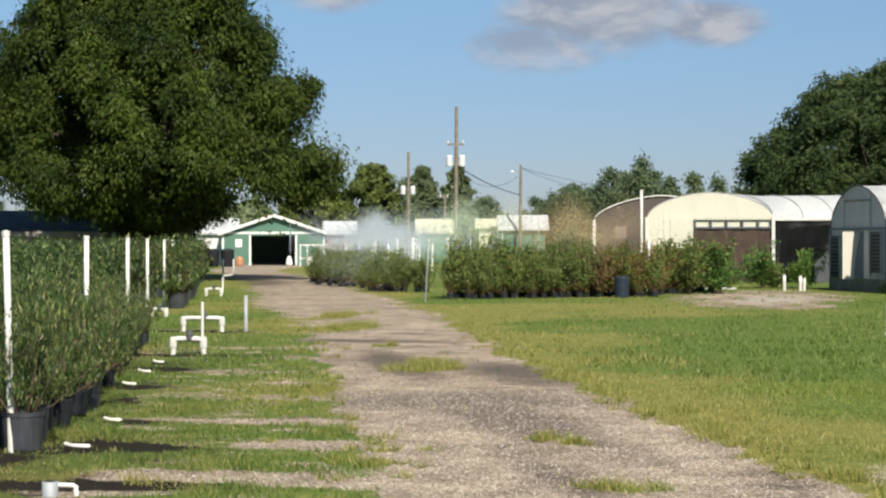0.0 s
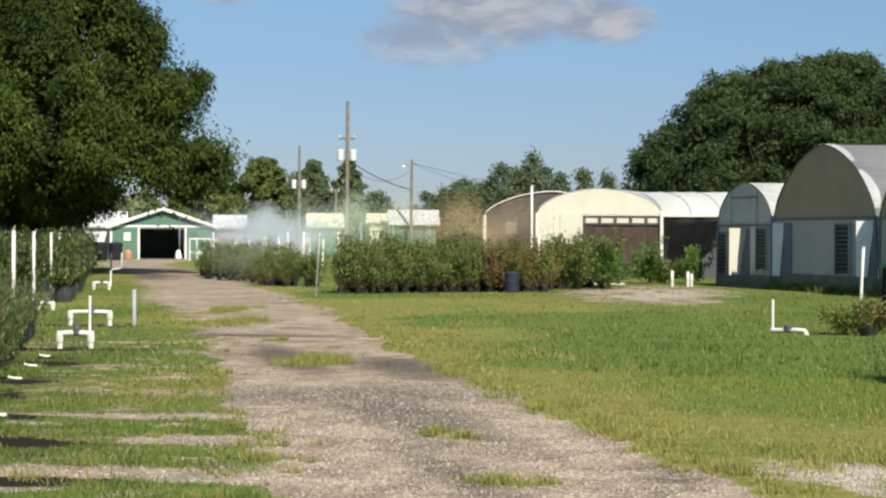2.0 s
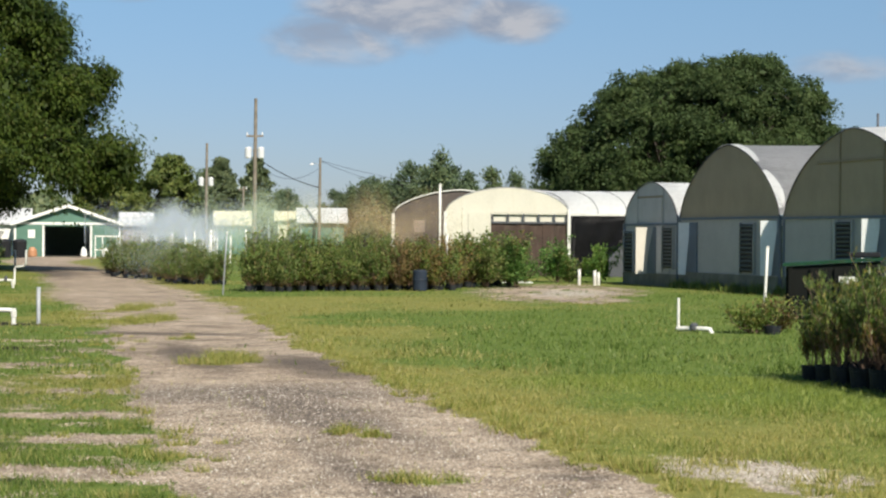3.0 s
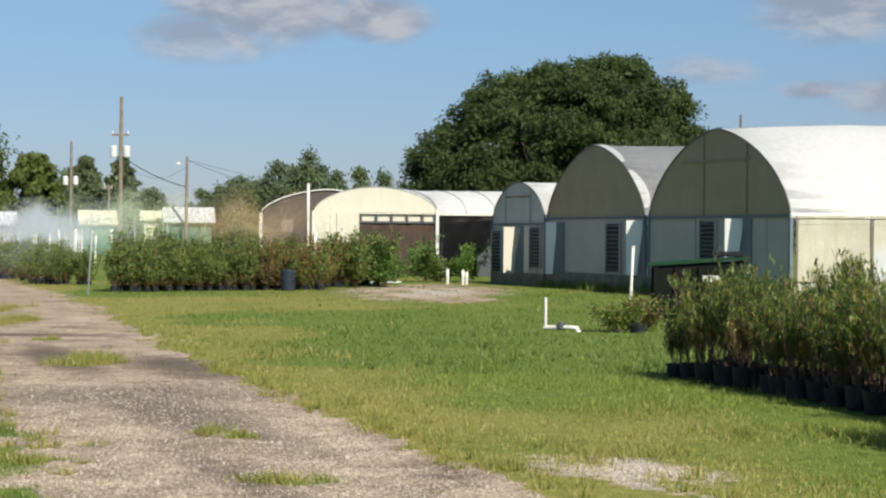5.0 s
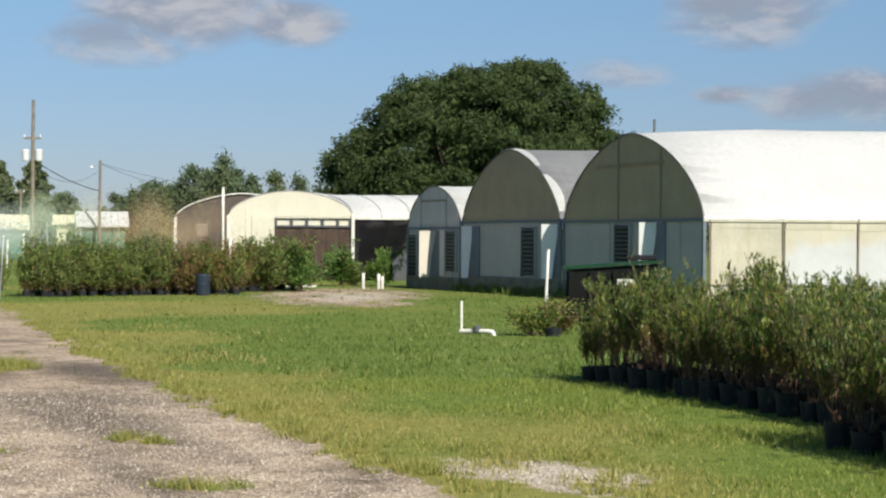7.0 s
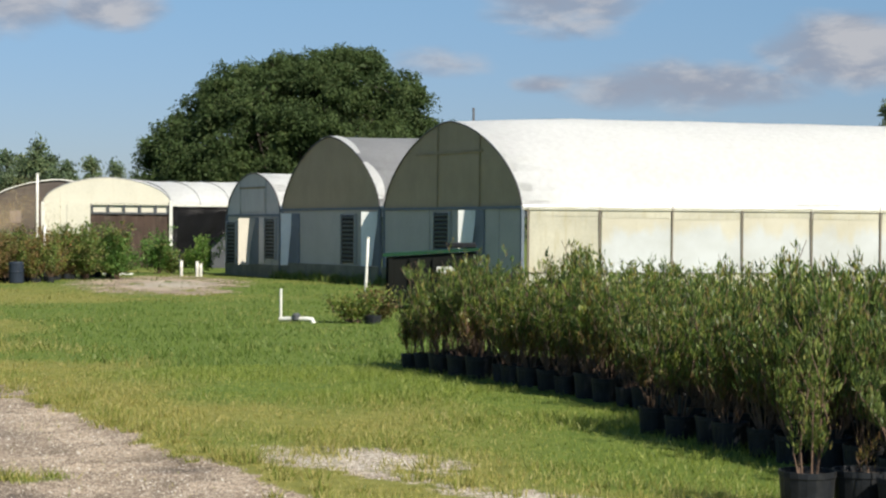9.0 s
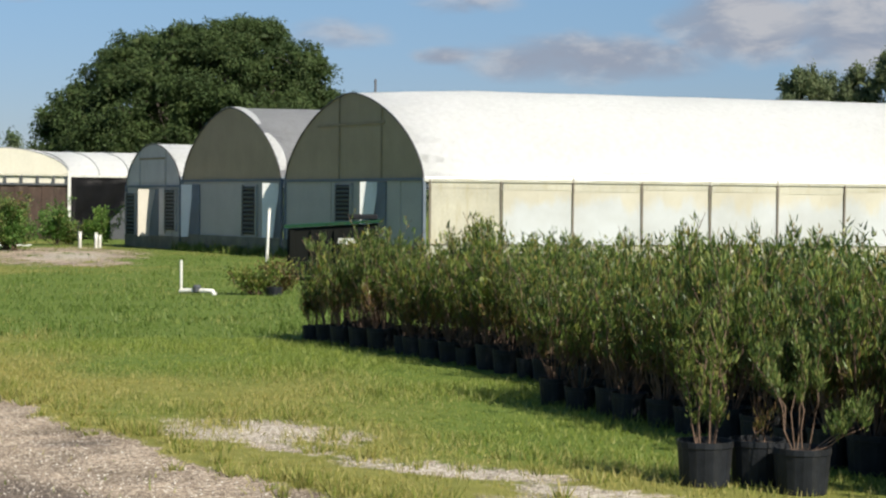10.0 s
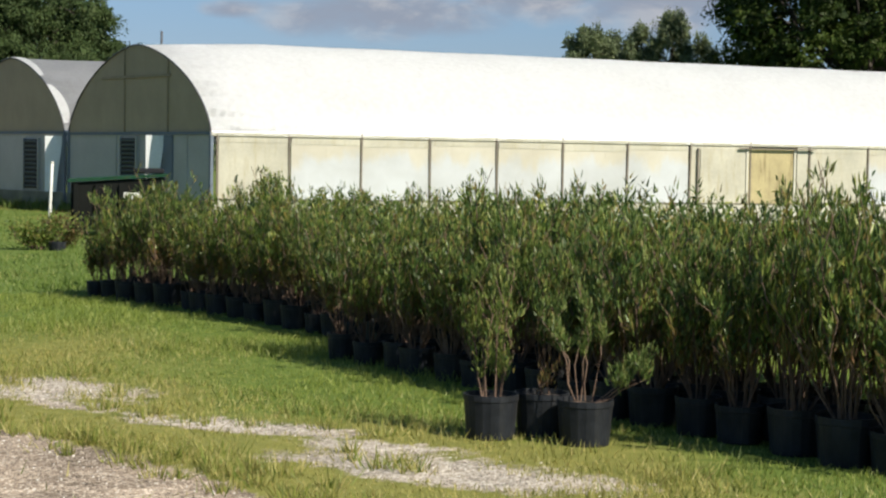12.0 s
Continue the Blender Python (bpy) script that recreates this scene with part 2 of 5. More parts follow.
M["leaf_olive"] = leaf_mat("olive_tree_leaf", [(0.0, (0.075, 0.115, 0.03)), (0.6, (0.12, 0.16, 0.042)), (1.0, (0.19, 0.215, 0.065))], scale=0.3)
M["leaf_far"] = leaf_mat("far_tree_leaf", [(0.0, (0.09, 0.125, 0.06)), (0.6, (0.135, 0.175, 0.085)), (1.0, (0.2, 0.225, 0.11))], scale=0.1)
M["leaf_pine"] = leaf_mat("far_pine_needle", [(0.0, (0.075, 0.115, 0.065)), (0.6, (0.11, 0.16, 0.082)), (1.0, (0.17, 0.205, 0.105))], scale=0.1)


def ground_material():
    m, k = material("grass_and_gravel")
    mask = k.n("ShaderNodeAttribute", attribute_name="gravel").outputs["Fac"]
    wet = k.n("ShaderNodeAttribute", attribute_name="damp").outputs["Fac"]
    dry = k.n("ShaderNodeAttribute", attribute_name="dry").outputs["Fac"]
    n1, n2, n3 = k.noise(k.pos, 0.35, 4), k.noise(k.pos, 6, 5, 0.65), k.noise(k.pos, 45, 3, 0.7)
    cut = k.grey(k.m("ADD", mask, k.m("MULTIPLY", k.m("SUBTRACT", n2, 0.5), 1.5)), 0.34, 0.62)
    green = k.ramp(n2, (0.25, (0.055, 0.09, 0.019)), (0.55, (0.106, 0.15, 0.03)), (0.8, (0.158, 0.183, 0.047)))
    straw = k.ramp(n2, (0.25, (0.11, 0.125, 0.03)), (0.6, (0.205, 0.2, 0.055)), (0.8, (0.26, 0.235, 0.085)))
    grass = k.mix(k.grey(k.m("ADD", dry, k.m("MULTIPLY", k.m("SUBTRACT", n1, 0.5), 0.8)), 0.25, 0.85), green, straw)
    cells = k.n("ShaderNodeTexVoronoi", {"Vector": k.pos, "Scale": 62.0}).outputs
    small = k.n("ShaderNodeTexVoronoi", {"Vector": k.pos, "Scale": 120.0}).outputs
    tone = k.n("ShaderNodeSeparateColor", {0: cells["Color"]}).outputs[0]
    tone2 = k.n("ShaderNodeSeparateColor", {0: small["Color"]}).outputs[1]
    stone = k.ramp(tone, (0.0, (0.075, 0.06, 0.052)), (0.35, (0.235, 0.2, 0.17)), (0.7, (0.40, 0.355, 0.31)), (1.0, (0.8, 0.75, 0.68)))
    stone = k.mix(0.35, stone, k.ramp(tone2, (0.0, (0.15, 0.12, 0.1)), (1.0, (0.5, 0.45, 0.38))))
    stone = k.mix(1.0, stone, k.ramp(n1, (0.3, (0.86, 0.8, 0.72)), (0.7, (1.16, 1.1, 1.02))), "MULTIPLY")
    stone = k.mix(1.0, stone, k.ramp(k.noise(k.pos, 1.6, 6, 0.7, 0.6), (0.36, (0.56, 0.54, 0.52)), (0.6, (1.18, 1.14, 1.1))), "MULTIPLY")
    stone = k.mix(k.m("MULTIPLY", wet, 0.9), stone, k.mix(tone, (0.05, 0.038, 0.03), (0.15, 0.12, 0.098)))
    shell = k.n("ShaderNodeAttribute", attribute_name="shell").outputs["Fac"]
    stone = k.mix(k.m("MULTIPLY", shell, 0.45), stone, k.ramp(tone, (0.0, (0.22, 0.2, 0.17)), (0.4, (0.5, 0.47, 0.41)), (1.0, (0.8, 0.77, 0.7))))
    # soil mask also holds the painted shade band under the bed's pots
    soil = k.n("ShaderNodeAttribute", attribute_name="soil").outputs["Fac"]
    dirt = k.grey(k.m("ADD", soil, k.m("MULTIPLY", k.m("SUBTRACT", n2, 0.5), 1.2)), 0.4, 0.7)
    stone = k.mix(dirt, stone, k.ramp(n3, (0.35, (0.009, 0.008, 0.006)), (0.7, (0.035, 0.028, 0.02))))
    grass = k.mix(k.m("MULTIPLY", soil, 0.7), grass, (0.035, 0.04, 0.016))
    col = k.mix(cut, grass, stone)
    h = k.m("ADD", k.m("MULTIPLY", k.m("SUBTRACT", 1.0, cells["Distance"]), cut), k.m("MULTIPLY", n3, 0.6))
    finish(k, col, k.m("SUBTRACT", 0.95, k.m("MULTIPLY", wet, 0.25)), 0, h, 0.012, spec=0.12)
    return m


M["ground"] = ground_material()


def blade_material(name, lush, straw):
    m, k = material(name)
    r = k.n("ShaderNodeNewGeometry").outputs["Random Per Island"]
    dry = k.n("ShaderNodeAttribute", attribute_name="dry").outputs["Fac"]
    col = k.mix(k.grey(k.m("ADD", dry, k.m("MULTIPLY", k.m("SUBTRACT", r, 0.5), 0.55)), 0.25, 0.8), k.ramp(r, *lush), k.ramp(r, *straw))
    finish(k, col, 0.5, 0, None, 0, 0.35, 0.3)
    return m


M["grass"] = blade_material("grass_blade", [(0.0, (0.074, 0.127, 0.021)), (0.6, (0.13, 0.194, 0.037)), (1.0, (0.22, 0.27, 0.074))],
                            [(0.0, (0.2, 0.205, 0.045)), (0.6, (0.29, 0.27, 0.075)), (1.0, (0.38, 0.33, 0.13))])

# lighter copy of grass_blade, offsets the shade among the dense near blades
M["verge"] = blade_material("brightened_grass_blade", [(0.0, (0.115, 0.165, 0.026)), (0.6, (0.215, 0.272, 0.05)), (1.0, (0.36, 0.385, 0.11))],
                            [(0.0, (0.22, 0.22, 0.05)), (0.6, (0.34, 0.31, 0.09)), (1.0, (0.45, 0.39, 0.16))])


# ------------------------------------------------------------------ mesh tools
def mesh_np(name, V, Fs, mat, attrs=None, smooth=False):
    """A mesh from arrays: V (n, 3), Fs (m, k) of one polygon size."""
    V, Fs = np.asarray(V, np.float32), np.asarray(Fs, np.int32)
    me = bpy.data.meshes.new(name)
    m, k = Fs.shape
    me.vertices.add(len(V))
    me.vertices.foreach_set("co", V.ravel())
    me.loops.add(m * k)
    me.loops.foreach_set("vertex_index", Fs.ravel())
    me.polygons.add(m)
    me.polygons.foreach_set("loop_start", np.arange(0, m * k, k, dtype=np.int32))
    if smooth:
        me.polygons.foreach_set("use_smooth", np.ones(m, bool))
    for key, val in (attrs or {}).items():
        me.attributes.new(key, "FLOAT", "POINT").data.foreach_set("value", np.asarray(val, np.float32))
    me.update(calc_edges=True)
    me.validate()
    me.materials.append(mat)
    return me


def to_mesh(name, bm, mat, smooth=False):
    me = bpy.data.meshes.new(name)
    bmesh.ops.recalc_face_normals(bm, faces=bm.faces[:])
    bm.to_mesh(me)
    bm.free()
    if smooth:
        me.polygons.foreach_set("use_smooth", [True] * len(me.polygons))
    me.materials.append(mat)
    return me


def part(name, shape, mat, parent=None, label="", smooth=False):
    """One mesh object, from a bmesh or a mesh, under its thing."""
    me = shape if isinstance(shape, bpy.types.Mesh) else to_mesh(name, shape, mat, smooth)
    ob = new(name, me)
    if parent:
        ob.parent = parent
    if label:
        ob["label"] = label
    return ob


def box(x0, x1, y0, y1, z0, z1, bevel=0.0, bm=None):
    bm = bm or bmesh.new()
    r = bmesh.ops.create_cube(bm, size=1, matrix=Matrix.Translation(((x0 + x1) / 2, (y0 + y1) / 2, (z0 + z1) / 2)) @ Matrix.Diagonal((x1 - x0, y1 - y0, z1 - z0, 1)))
    if bevel:
        es = list({e for v in r["verts"] for e in v.link_edges})
        bmesh.ops.bevel(bm, geom=es, offset=bevel, segments=1, affect="EDGES")
    return bm


def prism(outline, y0, y1, bm=None):
    """An outline of (x, z) pulled from y0 to y1."""
    bm = bm or bmesh.new()
    a = [bm.verts.new((x, y0, z)) for x, z in outline]
    b = [bm.verts.new((x, y1, z)) for x, z in outline]
    bm.faces.new(a)
    bm.faces.new(b[::-1])
    for i in range(len(a)):
        j = (i + 1) % len(a)
        bm.faces.new((a[i], b[i], b[j], a[j]))
    return bm


def lathe(profile, seg=16, bm=None):
    """A profile of (radius, z) turned round z."""
    bm = bm or bmesh.new()
    rings = [[bm.verts.new((r * math.cos(i * math.tau / seg), r * math.sin(i * math.tau / seg), z)) for i in range(seg)] for r, z in profile]
    for a, b in zip(rings, rings[1:]):
        for i in range(seg):
            bm.faces.new((a[i], a[(i + 1) % seg], b[(i + 1) % seg], b[i]))
    bm.faces.new(rings[0][::-1])
    bm.faces.new(rings[-1])
    return bm


def tube(pts, radii, sides=6):
    """Arrays for a tapering tube along pts."""
    pts = np.asarray(pts, float)
    n = len(pts)
    radii = np.broadcast_to(radii, (n,))
    d = np.gradient(pts, axis=0)
    d /= np.linalg.norm(d, axis=1)[:, None] + 1e-9
    ref = np.where(np.abs(d[:, 2:3]) > 0.9, [[1.0, 0, 0]], [[0, 0, 1.0]])
    u = np.cross(d, ref)
    u /= np.linalg.norm(u, axis=1)[:, None]
    v = np.cross(d, u)
    a = np.arange(sides) * math.tau / sides
    ring = u[:, None] * np.cos(a)[None, :, None] + v[:, None] * np.sin(a)[None, :, None]
    V = (pts[:, None] + ring * radii[:, None, None]).reshape(-1, 3)
    i, j = np.meshgrid(np.arange(n - 1), np.arange(sides), indexing="ij")
    q = np.stack([i * sides + j, i * sides + (j + 1) % sides, (i + 1) * sides + (j + 1) % sides, (i + 1) * sides + j], -1).reshape(-1, 4)
    return V, q


def join(parts):
    V, Fs, o = [], [], 0
    for v, f in parts:
        V.append(v)
        Fs.append(np.asarray(f) + o)
        o += len(v)
    return np.concatenate(V), np.concatenate(Fs)


def leaves(P, D, L, W, rng, tri=False, N=None, stray=0.5):
    """Pointed leaves at P along D: four-cornered, or three-cornered where they stay far off. N: the way their upper sides turn."""
    n = len(P)
    D = D / (np.linalg.norm(D, axis=1)[:, None] + 1e-9)
    r = rng.normal(size=(n, 3))
    if N is None:
        s = np.cross(D, r)
    else:
        N = N / (np.linalg.norm(N, axis=1)[:, None] + 1e-9) + r * stray
        N /= np.linalg.norm(N, axis=1)[:, None] + 1e-9
        D = D - 0.9 * (D * N).sum(1)[:, None] * N
        D /= np.linalg.norm(D, axis=1)[:, None] + 1e-9
        s = np.cross(D, N)
    s /= np.linalg.norm(s, axis=1)[:, None] + 1e-9
    L, W = L[:, None], W[:, None]
    mid = P + D * L * 0.45
    tip = P + D * L
    if tri:
        V = np.stack([P + s * W, tip, P - s * W], 1).reshape(-1, 3)
        return V, np.arange(3 * n).reshape(n, 3)
    V = np.stack([P, mid + s * W, tip, mid - s * W], 1).reshape(-1, 3)
    return V, np.arange(4 * n).reshape(n, 4)


def empty(name, at=(0, 0, 0), rz=0.0, **tags):
    ob = new(name)
    ob.matrix_world = pose(*at, 0, 0, rz)
    return tagged(ob, **tags)


# ------------------------------------------------------------------ ground
ROAD_R = [(-60, 20.5), (4, 2.6), (7.9, 1.55), (9.3, 1.0), (10.3, 0.48), (11.5, 0.06), (14.4, -1.04), (16.1, -1.6), (20.4, -3.25), (27.7, -5.45), (35.9, -8.0), (46.2, -11.5), (57.8, -16.0), (75, -22.6), (95, -30.8), (116, -35.0)]
ROAD_L = [(-60, 16.0), (4, -1.0), (8, -1.9), (10.45, -2.62), (13.3, -3.45), (16.2, -4.67), (20.4, -5.95), (26.7, -8.04), (40.5, -13.2), (71.5, -24.6), (95, -34.5), (116, -40.5)]
BARE = [  # bare gravel beside the lane: x, y, half length, half depth, turn
    (-4.6, 14.85, 1.5, 0.3, 4), (-3.9, 13.2, 1.1, 0.34, 4), (-3.6, 11.2, 1.5, 0.5, 4), (-5.3, 17.1, 1.5, 0.3, 4), (-6.9, 20.6, 1.0, 0.25, 4), (-6.1, 18.9, 0.9, 0.25, 4),
    (-8.2, 25.2, 0.9, 0.4, 4), (-6.9, 23.0, 0.8, 0.25, 4), (-5.9, 12.6, 0.5, 0.3, 0), (-4.9, 10.5, 1.0, 0.25, 0),
    (0.85, 12.0, 0.8, 0.5, -52), (1.7, 10.3, 0.95, 0.24, -42), (2.6, 8.4, 0.95, 0.36, -44), (2.4, 9.3, 0.5, 0.2, -35), (1.0, 11.2, 0.4, 0.16, -50), (2.0, 8.9, 0.3, 0.14, -40),
    (-2.0, 50.5, 2.3, 7.0, 0), (-1.2, 44.0, 1.2, 2.5, 0)]
WEEDS = [(-4.95, 21.4, 0.42, 0.75), (-8.7, 31.2, 0.55, 1.6), (-10.3, 36.0, 0.4, 1.6), (-2.25, 13.95, 0.16, 0.16), (-2.0, 13.7, 0.12, 0.14), (-1.3, 11.2, 0.3, 0.16), (-2.9, 10.0, 0.5, 0.16), (-3.2, 12.1, 0.25, 0.12), (-6.6, 26.0, 0.2, 0.3)]
SOAKED = [(-3.7, 20.9, 0.55, 1.9, 25), (-7.4, 27.4, 1.6, 0.4), (-3.7, 17.4, 1.3, 1.0, 20), (-2.4, 15.0, 0.35, 2.6, 26), (-0.35, 11.6, 0.3, 0.2), (-22.0, 66, 1.2, 6, 20), (-1.9, 11.9, 0.2, 1.5, 24), (-0.9, 9.8, 0.2, 1.0, 24), (-3.0, 15.5, 0.3, 2.5, 22), (-5.6, 22.5, 0.35, 3.0, 20), (-0.4, 9.4, 0.25, 0.9, 25)]
YELLOW = [(-5.0, 21.5, 0.5, 0.8), (-8.7, 31.2, 0.6, 2.0), (-9, 35, 2, 4), (-4.6, 10.85, 0.6, 0.3), (-6, 40, 3, 4)]


# dark wet soil; the last, long row also paints shade under the bed's pots
SOIL_AND_SHADE = [(-5.5, 12.75, 1.0, 0.3), (-4.5, 10.75, 1.0, 0.25), (-6.3, 14.6, 0.7, 0.3), (-7.5, 17.9, 0.6, 0.4), (-8.9, 23.3, 1.3, 0.45), (-8.3, 20.6, 0.6, 0.5), (-11.0, 29.6, 1.2, 0.5), (-6.0, 11.6, 0.5, 0.9), (-7.0, 16.1, 0.4, 0.8), (-8.55, 19.0, 9.0, 0.5, 108.8)]
SHELL = [(-1.6, 49.5, 1.0, 3.0, 0), (0.85, 12.0, 0.9, 0.6, -52), (1.7, 10.3, 1.1, 0.4, -42), (2.6, 8.4, 1.1, 0.5, -44), (2.4, 9.3, 0.6, 0.3, -35)]
BARE += SOIL_AND_SHADE


def sway(x, y, s, seed):
    """Cheap smooth noise from a few waves, about -1 to 1."""
    r = np.random.default_rng(seed)
    t = 0
    for _ in range(5):
        a, p, f = r.uniform(0, math.tau), r.uniform(0, math.tau), r.uniform(0.6, 1.8) * s
        t = t + np.sin((x * math.cos(a) + y * math.sin(a)) * f + p)
    return t / 3.2


def blob(x, y, rows):
    """How far inside the nearest of some soft ellipses, 0 to 1."""
    best = np.zeros_like(x)
    for row in rows:
        cx, cy, a, b = row[:4]
        c, s = (math.cos(radians(row[4])), math.sin(radians(row[4]))) if len(row) > 4 else (1, 0)
        u, v = ((x - cx) * c + (y - cy) * s) / a, (-(x - cx) * s + (y - cy) * c) / b
        best = np.maximum(best, np.clip(1.5 - np.hypot(u, v) * 1.0, 0, 1))
    return best


def gravel_at(x, y):
    xr = np.interp(y, *zip(*ROAD_R)) + (0.15 * sway(x, y, 3.0, 3) + 0.09 * sway(x, y, 8.0, 35)) * np.clip(y / 14, 0.6, 3)
    xl = np.interp(y, *zip(*ROAD_L)) + 0.2 * sway(x, y, 2.2, 4) * np.clip(y / 14, 0.6, 3)
    soft = 0.25 * np.clip(y / 14, 0.7, 4)
    g = np.clip(np.minimum((xr - x), (x - xl)) / soft + 0.5, 0, 1)
    verge = np.clip((xl - x) / 0.4, 0, 1) * np.clip((28 - y) / 3, 0, 1)
    g = np.maximum(g, verge * np.clip(0.26 + 0.5 * sway(x * 0.8, y * 2.0, 4.0, 21), 0, 0.75))
    g = np.where((y > 116) | (y < -55), 0, g)
    return np.maximum(g, np.clip(1.05 * blob(x, y, BARE) * (0.9 + 0.5 * sway(x, y, 6.5, 15)), 0, 1)) * (1 - 0.8 * blob(x, y, WEEDS))


def soil_and_shade_at(x, y):
    xl = np.interp(y, *zip(*ROAD_L))
    verge = np.clip((xl - 0.8 - x) / 1.2, 0, 1) * np.clip((28 - y) / 3, 0, 1)
    return np.maximum(blob(x, y, SOIL_AND_SHADE), verge * np.clip(0.65 + 0.6 * sway(x, y, 2.0, 22), 0, 1))


def damp_at(x, y):
    return np.clip(blob(x, y, SOAKED) + 0.25 * sway(x, y, 0.9, 8), 0, 1)


def dry_at(x, y):
    """Straw-coloured grass: a worn fringe along the lane, its very edge, and loose patches."""
    d = x - np.interp(y, *zip(*ROAD_R))
    wide = np.interp(y, [6, 12, 18, 30, 50], [1.7, 2.6, 3.1, 2.3, 1.4])
    fringe = np.clip(1.25 - np.abs(d + 0.5 * sway(x, y, 0.9, 31)) / wide, 0, 1) * (d > -0.4)
    edge = np.clip(gravel_at(x + 0.25, y) + gravel_at(x - 0.25, y) - gravel_at(x, y), 0, 1)
    patch = 0.1 + 0.27 * sway(x * 0.7, y * 0.45, 1.0, 32) + 0.17 * sway(x, y, 2.6, 33) + np.interp(y, [24, 34, 52], [0, 0.16, 0.2])
    patch += np.clip((np.interp(y, *zip(*ROAD_L)) - x) / 0.5, 0, 1) * (0.12 + 0.2 * sway(x, y * 2, 1.7, 36))
    return np.clip(0.78 * fringe * np.clip(0.8 + 0.4 * sway(x, y * 0.7, 2.2, 37), 0, 1.2) + 0.3 * edge + 0.75 * blob(x, y, YELLOW) + patch, 0, 1)


def height_at(x, y):
    near = np.exp(-((x / 60.0) ** 2 + ((y - 30) / 60.0) ** 2))
    return (0.012 * sway(x, y, 1.1, 6) - 0.02 * gravel_at(x, y)) * near


def spaced(lo, hi, step, far):
    a = list(np.arange(lo, hi, step))
    s, v = step, a[-1]
    while v < far:
        s *= 1.22
        v += s
        a.append(v)
    s, v = step, lo
    while v > -far:
        s *= 1.22
        v -= s
        a.insert(0, v)
    return np.array(a)


gx = np.concatenate([spaced(-9, 6, 0.11, 1500)[spaced(-9, 6, 0.11, 1500) >= -9], -9 - 0.5 * np.arange(1, 73), -45 - np.cumsum(0.4 * 1.25 ** np.arange(30))])
gy = np.concatenate([spaced(7, 30, 0.15, 1500)[spaced(7, 30, 0.15, 1500) < 30], np.arange(30, 120, 0.8), 120 + np.cumsum(0.6 * 1.25 ** np.arange(29))])
gx.sort(), gy.sort()
X, Y = np.meshgrid(gx, gy)
Z = height_at(X, Y)
nx, ny = len(gx), len(gy)
idx = np.arange(nx * ny).reshape(ny, nx)
quads = np.stack([idx[:-1, :-1], idx[:-1, 1:], idx[1:, 1:], idx[1:, :-1]], -1).reshape(-1, 4)
ground = new("ground", mesh_np("ground", np.stack([X, Y, Z], -1).reshape(-1, 3), quads, M["ground"],
                               {"gravel": gravel_at(X, Y).ravel(), "damp": damp_at(X, Y).ravel(), "dry": dry_at(X, Y).ravel(), "soil": soil_and_shade_at(X, Y).ravel(), "shell": blob(X, Y, SHELL).ravel()}, True))
tagged(ground, "flat mown grass with a pale gravel lane running through", "ground", kind="structure")


def grass_patch(name, n, d0, d1, a0, a1, length, width, rng, label, mat="grass"):
    """Blades in a ring sector round the lane's near end, d in metres, a in degrees from straight ahead."""
    d = np.sqrt(rng.uniform(d0 ** 2, d1 ** 2, n)) if d1 < 30 else d0 * (d1 / d0) ** rng.uniform(0, 1, n)
    a = np.radians(rng.uniform(a0, a1, n))
    x, y = d * np.sin(a), d * np.cos(a)
    g = gravel_at(x, y)
    keep = rng.uniform(0, 1, n) > np.clip((g + 0.15 * sway(x, y, 9, 11) - 0.55) * 4, 0, 0.99)
    keep &= rng.uniform(0, 1, n) < 0.7 + 0.35 * sway(x, y, 2.5, 12)
    x, y = x[keep], y[keep]
    n = len(x)
    dry = dry_at(x, y)
    lush = np.clip(0.75 + 0.45 * sway(x, y, 1.6, 13) - 0.3 * dry, 0.35, 1.4)
    lush *= np.clip(1.0 + 0.42 * sway(x, y, 11.0, 16), 0.45, 1.7)
    L = length * lush * rng.uniform(0.5, 1.3, n)
    P = np.stack([x, y, height_at(x, y) - 0.005], 1)
    t = rng.uniform(0, math.tau, n)
    side = np.stack([np.cos(t), np.sin(t), 0 * t], 1) * (width * rng.uniform(0.6, 1.3, n))[:, None]
    lean = np.stack([rng.normal(0, 0.45, n), rng.normal(0, 0.45, n), np.ones(n)], 1) * L[:, None]
    V = np.stack([P - side, P + side, P + lean], 1).reshape(-1, 3)
    ob = new(name, mesh_np(name, V, np.arange(3 * n).reshape(n, 3), M[mat], {"dry": np.repeat(dry, 3)}))
    return tagged(ob, label, "grass", kind="stuff")


RNG = np.random.default_rng(5)
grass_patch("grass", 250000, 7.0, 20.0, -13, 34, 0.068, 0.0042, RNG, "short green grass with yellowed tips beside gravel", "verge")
grass_patch("grass", 90000, 7.0, 20.0, -29, -13, 0.07, 0.0045, RNG, "patchy green grass in strips between wet soil and gravel")
grass_patch("grass", 230000, 20.0, 72.0, -29, 30, 0.085, 0.009, RNG, "green mown grass on the open field")

grass_patch("grass", 60000, 1.5, 9.0, -180, 180, 0.07, 0.006, RNG, "short green grass round the lane's near end")



def tufts(name, spots, label, mat):
    """Small rank clumps of grass at x, y, spread, height."""
    rng = np.random.default_rng(41)
    P, T, W = [], [], []
    for x, y, r, h in spots:
        n = int(26 + 260 * r)
        o = rng.normal(0, 1, (n, 2)) * r * 0.5
        base = np.stack([x + o[:, 0], y + o[:, 1], height_at(x + o[:, 0], y + o[:, 1]) - 0.004], 1)
        out = np.concatenate([o / (r + 0.02) * 0.6 + rng.normal(0, 0.3, (n, 2)), np.ones((n, 1))], 1)
        P.append(base)
        T.append(base + out * (h * rng.uniform(0.4, 1.1, n))[:, None])
        a = rng.uniform(0, math.tau, n)
